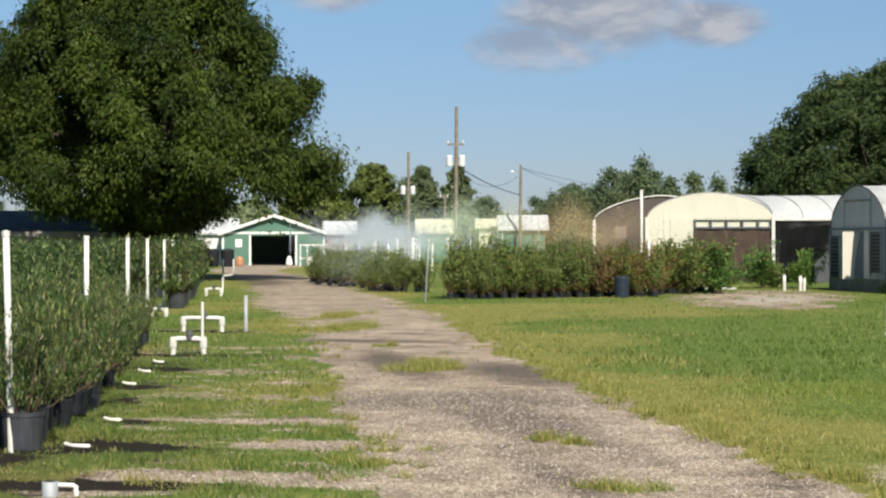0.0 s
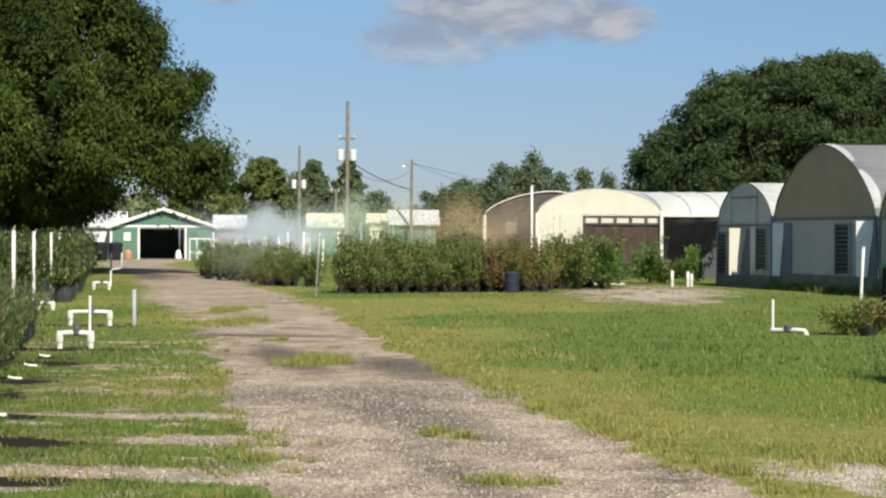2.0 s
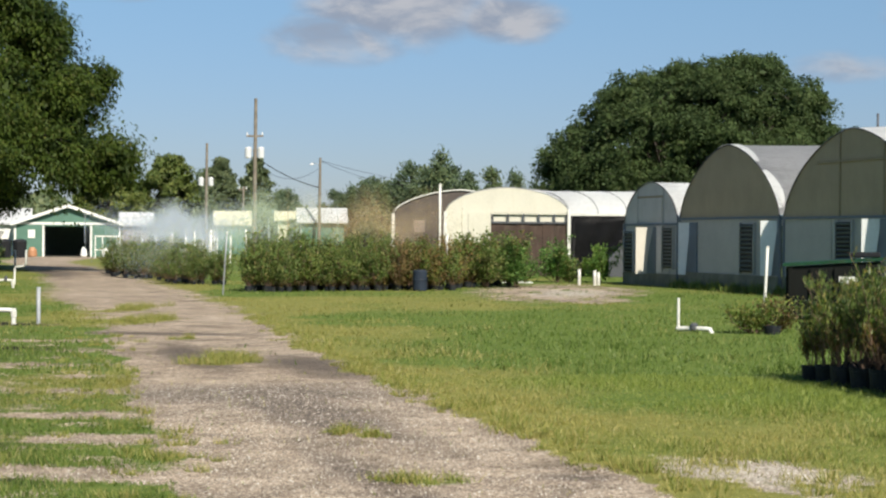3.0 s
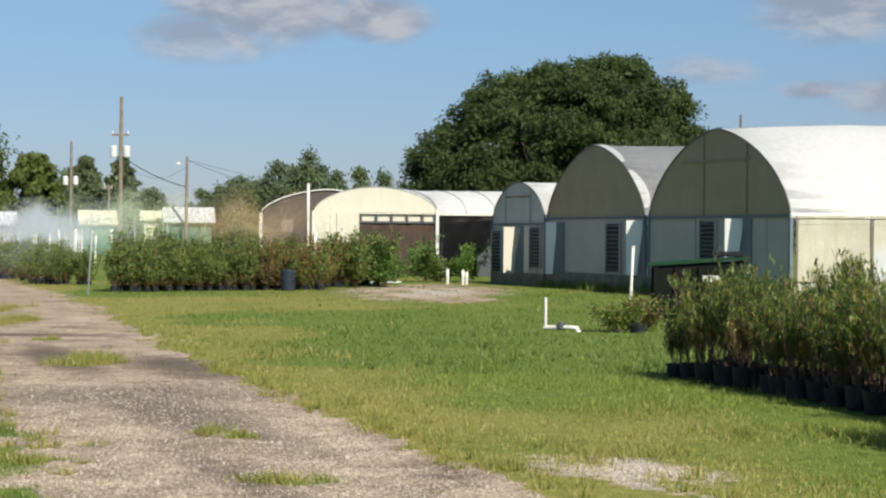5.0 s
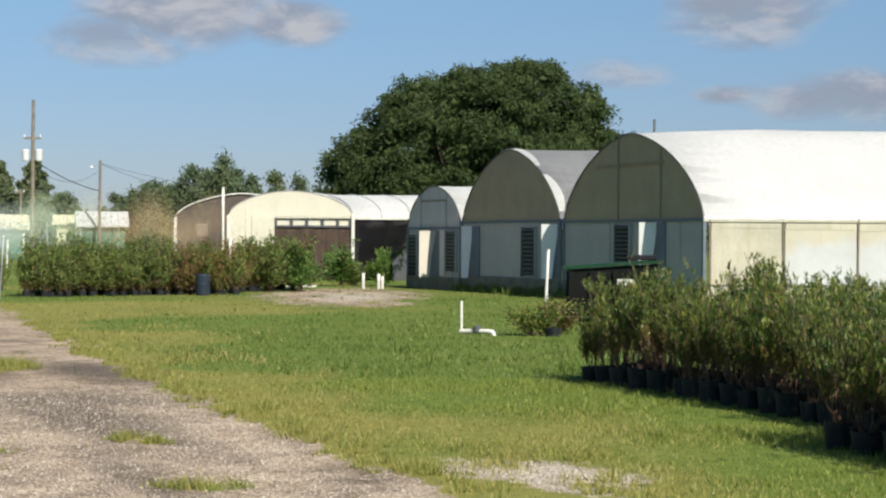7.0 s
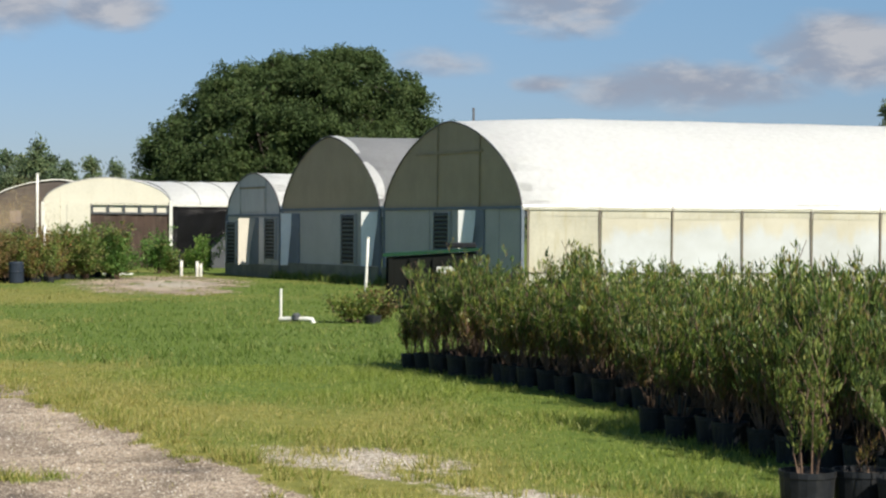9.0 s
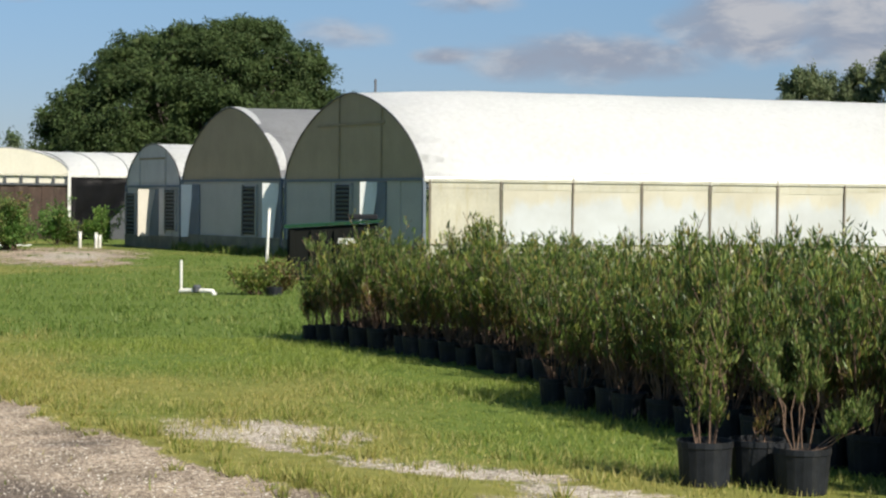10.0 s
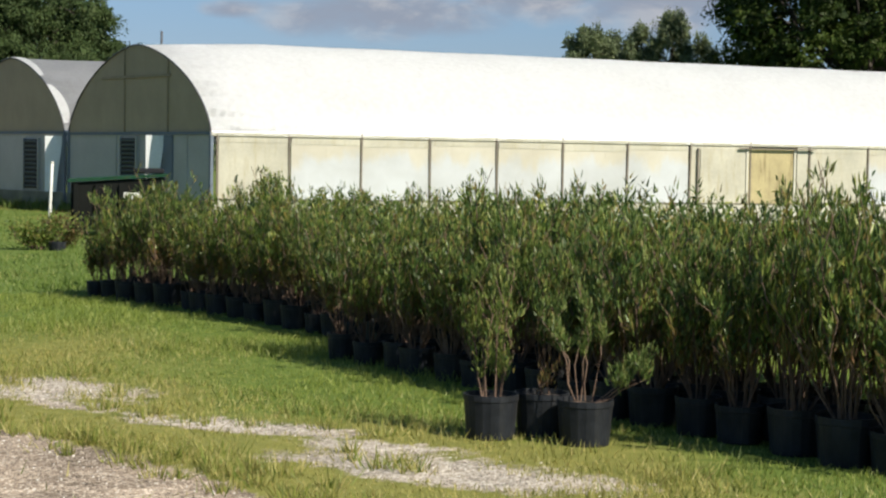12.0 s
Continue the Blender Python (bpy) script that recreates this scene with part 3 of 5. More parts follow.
        W.append(np.stack([np.cos(a), np.sin(a), 0 * a], 1) * 0.0045)
    P, T, W = np.concatenate(P), np.concatenate(T), np.concatenate(W)
    n = len(P)
    V = np.stack([P - W, P + W, T], 1).reshape(-1, 3)
    ob = new(name, mesh_np(name, V, np.arange(3 * n).reshape(n, 3), M[mat], {"dry": np.repeat(rng.uniform(0.25, 0.95, n), 3)}))
    return tagged(ob, label, "weeds", kind="stuff")


spot = random.Random(12)
edge_spots = []
for i in range(230):
    y = 7.5 * (34 / 7.5) ** spot.random()
    edge_spots.append((float(np.interp(y, *zip(*ROAD_R))) + spot.gauss(0.12, 0.16), y, spot.uniform(0.03, 0.12), spot.uniform(0.04, 0.12)))
    if i < 110:
        edge_spots.append((float(np.interp(y, *zip(*ROAD_L))) + spot.gauss(-0.2, 0.3), y, spot.uniform(0.03, 0.12), spot.uniform(0.04, 0.1)))
for j, (x, y, a, b, *_) in enumerate(WEEDS):
    for i in range(26 if j < 3 else 5):
        tall = 1.7 if j < 3 else 1.0
        edge_spots.append((x + spot.gauss(0, a * 0.5), y + spot.gauss(0, b * 0.5), spot.uniform(0.04, 0.11) * tall, spot.uniform(0.05, 0.11) * tall))
for x, y, a, b, *_ in BARE[10:16]:
    for i in range(4):
        edge_spots.append((x + spot.gauss(0, 0.45), y + spot.gauss(0, 0.45), spot.uniform(0.04, 0.12), spot.uniform(0.06, 0.13)))
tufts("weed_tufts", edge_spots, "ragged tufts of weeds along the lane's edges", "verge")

rng = np.random.default_rng(7)
n = 150000
d, a = np.sqrt(rng.uniform(8.0 ** 2, 19.0 ** 2, n)), np.radians(rng.uniform(-27, 32, n))
x, y = d * np.sin(a), d * np.cos(a)
keep = (gravel_at(x, y) + 0.2 * sway(x, y, 9, 11) > rng.uniform(0.3, 0.8, n)) & (soil_and_shade_at(x, y) < rng.uniform(0.1, 0.6, n))
x, y = x[keep], y[keep]
n = len(x)
s = rng.uniform(0.003, 0.0085, n)
spin = rng.uniform(0, math.tau, n)
cs, sn = np.cos(spin), np.sin(spin)
pyr = np.array([(1, 0, 0), (0, 1, 0), (-1, 0, 0), (0, -1, 0), (0.1, 0.1, 0.9)])[None] * rng.uniform(0.6, 1.3, (n, 5, 1))
pyr = np.stack([pyr[..., 0] * cs[:, None] - pyr[..., 1] * sn[:, None], pyr[..., 0] * sn[:, None] + pyr[..., 1] * cs[:, None], pyr[..., 2]], -1)
V = pyr * s[:, None, None] + np.stack([x, y, height_at(x, y)], 1)[:, None]
tri = np.array([(0, 1, 4), (1, 2, 4), (2, 3, 4), (3, 0, 4)])
m_, k_ = material("loose_stone")
rr = k_.n("ShaderNodeNewGeometry").outputs["Random Per Island"]
finish(k_, k_.ramp(rr, (0.0, (0.07, 0.055, 0.045)), (0.3, (0.22, 0.18, 0.145)), (0.7, (0.42, 0.365, 0.3)), (0.92, (0.55, 0.5, 0.43)), (1.0, (0.78, 0.75, 0.68))), 0.9, spec=0.2)
tagged(new("gravel", mesh_np("gravel", V.reshape(-1, 3), (np.arange(n)[:, None, None] * 5 + tri[None]).reshape(-1, 3), m_)),
       "loose pale crushed shell and stone on the lane", "gravel", kind="stuff")


# ------------------------------------------------------------------ greenhouses
def arch(width, eave, peak, n=26, power=1.6):
    """Outline of a rounded hoop from eave to eave: (across, z)."""
    pts = []
    for i in range(n + 1):
        a = math.pi * i / n
        c, s = math.cos(a), math.sin(a)
        pts.append((width / 2 * (1 - math.copysign(abs(c) ** (2 / power), c)), eave + (peak - eave) * abs(s) ** (2 / power)))
    return pts


def louvre_fan(house, w0, w1, z0, z1):
    """A shuttered fan opening with slats in the end wall."""
    fan = part("fan_shutter", box(w0, w1, -0.05, -0.015, z0, z1), M["louver"], house, "black louvred exhaust fan shutter")
    n = 11
    for i in range(n):
        z = z0 + (z1 - z0) * (i + 0.5) / n
        bm = bmesh.new()
        bmesh.ops.create_cube(bm, size=1, matrix=pose((w0 + w1) / 2, -0.075, z, -35) @ Matrix.Diagonal((w1 - w0 - 0.06, 0.09, 0.012, 1)))
        part("slat", bm, M["dark_blue_grey"], fan)
    for xa, xb in ((w0 - 0.04, w0), (w1, w1 + 0.04)):
        part("fan_frame", box(xa, xb, -0.09, 0.0, z0 - 0.04, z1 + 0.04), M["end_wall"], fan)


def hood_panel(house, w0, w1, z0, z1, out, dark=0.4):
    """A sheet-metal wing beside the fan, wider at the top, with a dark panel for the shade on its far side."""
    low = w0 + (w1 - w0) * 0.62
    # angle out catches the sun; 2.47 keeps the wing's width in the camera's view
    run = (w1 - w0) - out * 2.47
    ln, q = math.hypot(run, out), 0.62
    bm = prism([(0, z0), (ln * q, z0), (ln * (q + (1 - q) * 0.35), z0 + (z1 - z0) * 0.4), (ln, z1), (0, z1)], -0.015, 0.015)
    hood = part("fan_hood", bm, M["hood"], house, "white sheet-metal fan hood standing out")
    hood.matrix_local = pose(w1 - run, -out, 0, 0, 0, math.degrees(math.atan2(out, run)))
    # dark panel imitates the shade on the wall beyond the hood
    bm = prism([(low + 0.01, z0), (w1 + dark, z0), (w1 + dark, z1), (w1 + 0.01, z1), (low + (w1 - low) * 0.35 + 0.01, z0 + (z1 - z0) * 0.4)], -0.035, -0.004)
    part("recess_panel", bm, M["dark_blue_grey"], house, "dark blue-grey panel standing in for shade beside the hood")
    return hood


def hoop_house(origin, along, width, eave, peak, axis, length, mats, label, group, knee=0.5, bow=0.0):
    """A hoop house: origin is the near left ground corner of its end wall, along the wall's bearing in degrees (local x), axis the
    bearing of its ridge. Local y points away from the end wall's outside."""
    h = empty("greenhouse", (*origin, 0), along, label=label, category="greenhouse", group=group)
    dirn = Matrix.Rotation(radians(axis - along), 3, "Z") @ Vector((1, 0, 0))
    pw = mats["power"]
    out = arch(width, eave, peak, 26, pw)
    # skin of the roof with thickness
    bm = bmesh.new()
    rows = []
    N = 26
    for j in range(N + 1):
        s = length * j / N
        sag = 0.012 if j % 2 else 0.0
        lift = bow * min(1.0, s / 2.5) * max(0.0, 1 - max(0, s - 3) / 20)
        rows.append([bm.verts.new(Vector((x, 0, z - sag + lift * (z - eave) / (peak - eave))) + dirn * s) for x, z in out])
    for a, b in zip(rows, rows[1:]):
        for i in range(len(out) - 1):
            bm.faces.new((a[i], a[i + 1], b[i + 1], b[i]))
    bmesh.ops.solidify(bm, geom=bm.faces[:], thickness=0.02)
    part("roof_skin", bm, mats["roof"], h, smooth=True)
    # end sheet of the arch
    bm = bmesh.new()
    lo = [bm.verts.new((x, -0.0, z)) for x, z in out]
    bm.faces.new(lo)
    r = bmesh.ops.extrude_face_region(bm, geom=bm.faces[:])
    bmesh.ops.translate(bm, vec=(0, 0.04, 0), verts=[v for v in r["geom"] if isinstance(v, bmesh.types.BMVert)])
    part("end_sheet", bm, mats["arch"], h)
    # rim hoop and purlins on the end
    V, q = tube([(x, -0.015, z) for x, z in out], 0.02, 5)
    part("end_hoop", mesh_np("end_hoop", V, q, mats["rim"]), None, h)
    for f in mats["bars"]:
        xx = width * f
        zz = eave + (peak - eave) * abs(1 - abs(2 * f - 1) ** pw) ** (1 / pw)
        part("stud", box(xx - 0.025, xx + 0.025, -0.03, 0.0, eave, zz - 0.02), mats["barmat"], h)
    if mats.get("rail_on", True):
        part("cross_rail", box(width * 0.26, width * 0.74, -0.035, 0.0, eave + (peak - eave) * 0.62, eave + (peak - eave) * 0.62 + 0.07), mats["railmat"], h, "dark timber rail across the end")
    # wall below
    part("end_wall", box(0.0, width, 0.0, 0.06, knee, eave - 0.02), mats["wall"], h)
    part("base_wall", box(-0.02, width + 0.02, -0.06, 0.12, 0.0, knee), M["kneewall"], h)
    part("eave_board", box(-0.04, width + 0.03, -0.05, 0.04, eave - 0.06, eave + 0.01), M["dark_blue_grey"], h)
    part("corner_post", box(-0.04, 0.04, -0.04, 0.04, 0, eave - 0.06), M["dark_blue_grey"], h)
    part("corner_post", box(width - 0.04, width + 0.04, -0.04, 0.04, 0, eave - 0.06), M["dark_blue_grey"], h)
    for f in mats["seams"]:
        part("wall_batten", box(width * f - 0.02, width * f + 0.02, -0.02, 0.0, knee, eave - 0.06), M["end_wall"], h)
    # gutter and far end
    for x in (0, width):
        V, q = tube([Vector((x, 0, eave + 0.01)) + dirn * s for s in (0, length / 2, length)], 0.03)
        part("eave_rail", mesh_np("eave_rail", V, q, mats["rail"]), None, h)
    bm = bmesh.new()
    lo = [bm.verts.new(Vector((x, 0, z)) + dirn * length) for x, z in [(0, 0)] + out[::1] + [(width, 0)]]
    bm.faces.new(lo)
    r = bmesh.ops.extrude_face_region(bm, geom=bm.faces[:])
    bmesh.ops.translate(bm, vec=(0, 0.04, 0), verts=[v for v in r["geom"] if isinstance(v, bmesh.types.BMVert)])
    part("far_end", bm, mats["arch"], h)
    return h, dirn


FACE = -68.0   # bearing of the end walls, from their far corner to the near one
AXIS = 2.0
COMMON = dict(roof=M["film"], arch=M["arch_panel"], rim=M["dark_frame"], bars=(0.42, 0.72), barmat=M["arch_stud"], railmat=M["arch_stud"], wall=M["end_wall"], rail=M["film"], seams=(0.36, 0.85), power=1.6)
big, big_dir = hoop_house((4.19, 49.21), FACE, 7.36, 2.13, 4.36, AXIS, 42.0, COMMON, "long white film greenhouse with smoky end and cream roll-up side", "row of greenhouses", bow=0.13)
mid, _ = hoop_house((1.56, 55.72), FACE, 6.75, 2.16, 4.27, AXIS, 40.0, {**COMMON, "roof": M["grey_film"], "bars": (), "seams": (), "rail_on": False}, "hoop greenhouse with weathered grey film roof and smoky end", "row of greenhouses")
small, _ = hoop_house((-0.17, 60.0), FACE, 4.45, 2.0, 3.34, AXIS, 38.0, {**COMMON, "arch": M["arch_pale"], "bars": (0.26, 0.74), "barmat": M["end_wall"], "power": 1.8}, "small hoop greenhouse with white roof and pale grey end", "row of greenhouses", 0.4)
louvre_fan(big, 3.0, 3.8, 0.75, 1.98)
hood_panel(big, 3.95, 5.15, 0.6, 2.05, 0.37, 0.42)
louvre_fan(mid, 4.38, 5.25, 0.58, 1.95)
hood_panel(mid, 5.4, 6.66, 0.52, 2.04, 0.39, 0.1)
hood_panel(mid, -0.2, 0.75, 0.42, 2.02, 0.3, 0.55)
louvre_fan(small, 0.1, 0.88, 0.42, 1.75)
part("fan_hood", prism([(-0.6, 0.38), (-0.24, 0.38), (-0.16, 1.1), (0.0, 1.88), (-0.6, 1.88)], 0.0, 0.03), M["wing"], small, "pale cream sheet-metal fan wing").matrix_local = pose(2.45, 0, 0, 0, 0, 90)
# same dark panel for shade on the small house's wall
part("recess_panel", box(2.0, 2.7, -0.02, -0.004, 0.4, 1.9), M["dark_blue_grey"], small, "dark blue-grey panel standing in for shade beside the hood")
louvre_fan(small, 3.35, 4.15, 0.6, 1.85)
part("door_leaf", box(2.8, 3.25, -0.03, 0.0, 0.45, 1.9), M["arch_pale"], small, "pale grey door leaf")
part("arch_hatch", box(1.25, 3.2, -0.03, 0.0, 2.1, 2.9), M["arch_pale"], small, "pale grey hatch in the arch")
# flaps of white film that lap round the edges of the middle house
for a0, a1, wd_ in ((0.42, 0.72, 0.22), (0.78, 0.96, 0.24)):
    o_ = arch(6.75, 2.16, 4.27, 60)
    seg = o_[int(a0 * 60):int(a1 * 60) + 1]
    bm = bmesh.new()
    dv = Matrix.Rotation(radians(AXIS - FACE), 3, "Z") @ Vector((1, 0, 0))
    lo = [bm.verts.new(Vector((x, 0, z + 0.03)) - dv * 0.03) for x, z in seg]
    hi = [bm.verts.new(Vector((x, 0, z + 0.035)) + dv * wd_ * math.sin(math.pi * (i + 0.6) / (len(seg) + 0.6)) ** 0.5) for i, (x, z) in enumerate(seg)]
    for i in range(len(seg) - 1):
        bm.faces.new((lo[i], lo[i + 1], hi[i + 1], hi[i]))
    bmesh.ops.solidify(bm, geom=bm.faces[:], thickness=0.012)
    part("film_flap", bm, M["film"], mid, "white film flap over the roof edge", True)
for fx, fs in ((0.62, 4.2), (0.74, 3.4)):
    o_ = arch(6.75, 2.16, 4.27, 100)
    (xa, za), (xb, zb) = o_[int(fx * 100)], o_[int(fx * 100) + 4]
    dv = Matrix.Rotation(radians(AXIS - FACE), 3, "Z") @ Vector((1, 0, 0))
    bm = bmesh.new()
    bm.faces.new([bm.verts.new(p) for p in (Vector((xa, 0, za + 0.03)) + dv * fs, Vector((xb, 0, zb + 0.03)) + dv * fs, Vector((xb, 0, zb + 0.03)) + dv * (fs + 0.8), Vector((xa, 0, za + 0.03)) + dv * (fs + 0.7))])
    bmesh.ops.solidify(bm, geom=bm.faces[:], thickness=0.01)
    part("repair_patch", bm, M["film"], mid, "white repair patch on the roof")

def foot_weeds(house, x0, x1, n, seed):
    """Rank grass left standing along the foot of an end wall."""
    rng = np.random.default_rng(seed)
    u = rng.uniform(x0, x1, n)
    L = 0.3 * np.clip(0.7 + 0.5 * np.sin(u * 3.1 + seed) * np.sin(u * 7.7), 0.2, 1.3) * rng.uniform(0.4, 1.2, n)
    local = np.stack([u, -0.12 - np.abs(rng.normal(0, 0.16, n)), np.zeros(n), np.ones(n)], 1)
    P = (local @ np.array(house.matrix_world).T)[:, :3]
    t = rng.uniform(0, math.tau, n)
    side = np.stack([np.cos(t), np.sin(t), 0 * t], 1) * 0.014
    tip = P + np.stack([rng.normal(0, 0.3, n), rng.normal(0, 0.3, n), np.ones(n)], 1) * L[:, None]
    V = np.stack([P - side, P + side, tip], 1).reshape(-1, 3)
    ob = new("weeds", mesh_np("weeds", V, np.arange(3 * n).reshape(n, 3), M["grass"], {"dry": np.repeat(rng.uniform(0, 0.6, n), 3)}))
    return tagged(ob, "rank green weeds along the foot of the greenhouse wall", "weeds", kind="stuff")


foot_weeds(big, 0.0, 7.3, 3200, 1)
foot_weeds(mid, 0.0, 6.3, 2800, 2)

# cream roll-up side of the long house, post by post
side_start = big.matrix_world @ Vector((7.36, 0, 0))
S0 = Matrix.Translation((side_start.x, side_start.y, 0)) @ Matrix.Rotation(radians(AXIS), 4, "Z")
inv = big.matrix_world.inverted() @ S0


def side_part(name, bm, mat, label="", under=None):
    ob = part(name, bm, mat, under or big, label)
    if under is None:
        ob.matrix_local = inv
    return ob


side_part("side_base", box(0, 42, -0.03, 0.08, 0.0, 0.5), M["cream_panel"])
side_part("base_rail", box(0, 42, -0.05, 0.0, 0.505, 0.535), M["pole_wood"])
side_part("top_rail", box(0, 42, -0.04, 0.06, 2.05, 2.12), M["side_sheet"])
bm = bmesh.new()
hem = [(0.12 * i, 2.095 + 0.02 * math.sin(i * 0.9) * math.sin(i * 0.23) - 0.02 * (i % 15 == 0)) for i in range(350)]
up, dn = [bm.verts.new((x, -0.01, 2.15)) for x, z in hem], [bm.verts.new((x, -0.046 - 0.005 * math.sin(x * 5.1), z)) for x, z in hem]
for i in range(349):
    bm.faces.new((up[i], up[i + 1], dn[i + 1], dn[i]))
bmesh.ops.solidify(bm, geom=bm.faces[:], thickness=0.008)
side_part("film_hem", bm, M["film"], "wavy hem of the white film")
STEP = 1.79
for i in range(23):
    x0, x1 = 0.15 + STEP * i, 0.15 + STEP * (i + 1)
    if i == 8:
        continue
    bm = bmesh.new()
    box(x0 + 0.03, x1 - 0.03, -0.005, 0.03, 0.54, 2.03, 0, bm)
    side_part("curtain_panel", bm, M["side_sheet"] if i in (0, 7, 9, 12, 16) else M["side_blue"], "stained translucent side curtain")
    side_part("curtain_roll", box(x0 + 0.05, x1 - 0.05, -0.012, -0.006, 1.9 - 0.03 * (i % 3), 2.04), M["side_sheet"])
for i in range(24):
    x0 = 0.15 + STEP * i
    tilt = random.Random(60 + i)
    post = side_part("side_post", box(-0.019, 0.019, -0.04, 0.03, 0, 2.1 + 0.03 * (i % 3)), M["pole_wood"], "grey weathered timber post")
    post.matrix_local = inv @ Matrix.Translation((x0, 0, 0)) @ Matrix.Rotation(tilt.gauss(0, 0.011), 4, "Y")
for nm, a, b, y0, y1, mat, lab in (("side_post", 12.9, 12.94, -0.07, 0.02, M["pole_wood"], ""), ("curtain_panel", 13.0, 14.32, -0.03, 0.0, M["side_sheet"], "cream sheet beside the doorway"),
                             ("door_curtain", 14.4, 15.78, -0.02, 0.02, M["ochre"], "ochre stained curtain in the doorway"), ("door_post", 14.34, 14.4, -0.05, 0.02, M["cream_panel"], ""), ("door_post", 15.77, 15.83, -0.05, 0.02, M["cream_panel"], "")):
    side_part(nm, box(a, b, y0, y1, 0.0 if "door" in nm else 0.54, 1.97), mat, lab)
side_part("curtain_panel", box(15.88, 16.2, -0.02, 0.02, 0.0, 2.04), M["side_sheet"])
side_part("door_track", box(14.1, 16.4, -0.12, -0.06, 1.975, 2.0), M["pole_wood"], "dark sliding door track")

# ------------------------------------------------------------------ shade houses at the back
def back_bay(x0, x1, y, eave, peak, length, roof, face, label, open_from=None, turn=5.0, skew=0.0, power=1.8):
    """A wide low bay of the gutter-connected shade house; its front looks at the field."""
    h = empty("shade_house", (x0, y, 0), turn, label=label, category="greenhouse", group="gutter-connected shade house")
    wd = x1 - x0
    out = arch(wd, eave, peak, 20, power)
    bm = bmesh.new()
    rows = [[bm.verts.new((x + skew * length * j / 12, length * j / 12, z)) for x, z in out] for j in range(13)]
    for a, b in zip(rows, rows[1:]):
        for i in range(len(out) - 1):
            bm.faces.new((a[i], a[i + 1], b[i + 1], b[i]))
    bmesh.ops.solidify(bm, geom=bm.faces[:], thickness=0.02)
    part("roof_skin", bm, roof, h, smooth=True)
    for j in range(0, 13, 2):
        V, q = tube([(x + skew * length * j / 12, length * j / 12, z + 0.015) for x, z in out], 0.02, 5)
        part("roof_hoop", mesh_np("roof_hoop", V, q, M["galv"]), None, h)
    if face is not None:
        edge = wd if open_from is None else open_from
        bm = prism([(x, z) for x, z in out] + [(wd, eave - 0.02), (0, eave - 0.02)], 0.0, 0.04)
        part("front_sheet", bm, face, h)
        n = max(2, int(edge / 0.6))
        for i in range(n):
            a, b = edge * i / n, edge * (i + 1) / n
            part("sheet_strip", box(a + 0.006, b - 0.006, -0.02 - 0.008 * (i % 2), 0.02, 0.0, eave), face, h)
    part("corner_post", box(-0.06, 0.06, -0.08, 0.06, 0, eave + 0.02), M["white_pvc"], h, "white corner post")
    part("back_wall", box(0, wd, length - 0.04, length, 0, eave), M["black_cloth"], h)
    return h


shade = back_bay(-7.17, -2.36, 69.0, 2.5, 3.46, 14, M["film"], M["cream_panel"], "shade house bay with cream sheet front and dark screened opening", 1.78, 5.0, 0.3)
part("opening_beam", box(1.78, 4.8, -0.03, 0.05, 2.42, 2.47), M["cream_panel"], shade)
# added pale sheet imitates daylight showing between the transom posts
part("light_strip", box(1.8, 4.75, 0.07, 0.1, 2.1, 2.42), M["cream_panel"], shade, "pale sheet standing in for light through the transom")
part("opening_sill", box(1.78, 4.8, -0.03, 0.05, 2.06, 2.14), M["dark_frame"], shade)
for xx in (1.84, 2.45, 3.05, 3.65, 4.25, 4.74):
    part("opening_post", box(xx - 0.04, xx + 0.04, -0.04, 0.06, 2.08, 2.42), M["dark_frame"], shade)
rng = np.random.default_rng(21)
for i in range(6):
    a, b = 1.8 + i * 0.5, 1.8 + (i + 1) * 0.5 - 0.01
    bm = box(a, b, 0.02 + 0.02 * (i % 2), 0.06 + 0.02 * (i % 2), 0.02, 2.06)
    part("screen_panel", bm, M["rust_cloth"], shade, "dark rusty screen panel")
right_bay = empty("shade_house", (-2.36, 69.42, 0), 3.0, label="white roofed shade house bay hung with black shade cloth", category="greenhouse", group="gutter-connected shade house")
bm = bmesh.new()
prof = [(2.6 * (1 - math.cos(a)), 2.45 + 0.95 * math.sin(a)) for a in [math.pi * i / 20 for i in range(21)]]
rows = [[bm.verts.new((9.0 * j / 8 - 0.55 * yy * (1 - j / 8), yy, zz)) for yy, zz in prof] for j in range(9)]
for a, b in zip(rows, rows[1:]):
    for i in range(20):
        bm.faces.new((a[i], a[i + 1], b[i + 1], b[i]))
bmesh.ops.solidify(bm, geom=bm.faces[:], thickness=0.02)
part("roof_skin", bm, M["film"], right_bay, smooth=True)
for j in range(0, 9, 1):
    V, q = tube([(9.0 * j / 8 - 0.55 * yy * (1 - j / 8), yy, zz + 0.008) for yy, zz in prof[:11]], 0.018, 5)
    part("roof_hoop", mesh_np("roof_hoop", V, q, M["galv"]), None, right_bay)
part("corner_post", box(-0.06, 0.06, -0.1, 0.02, 0, 2.6), M["white_pvc"], right_bay, "white corner post")
bm = bmesh.new()
N = 14
rows = []
for i in range(N + 1):
    u = i / N
    x = 0.1 + 2.5 * u
    top = 2.42 - 0.1 * u
    bot = 0.35 + 1.35 * max(0, (u - 0.35) / 0.65) ** 0.8
    rows.append([bm.verts.new((x, 0.0 + 0.11 * math.sin(u * 15 + 7 * v) * (0.3 + v), top + (bot - top) * v)) for v in (0, 0.2, 0.4, 0.6, 0.8, 1.0)])
for a, b in zip(rows, rows[1:]):
    for i in range(5):
        bm.faces.new((a[i], b[i], b[i + 1], a[i + 1]))
bmesh.ops.solidify(bm, geom=bm.faces[:], thickness=0.01)
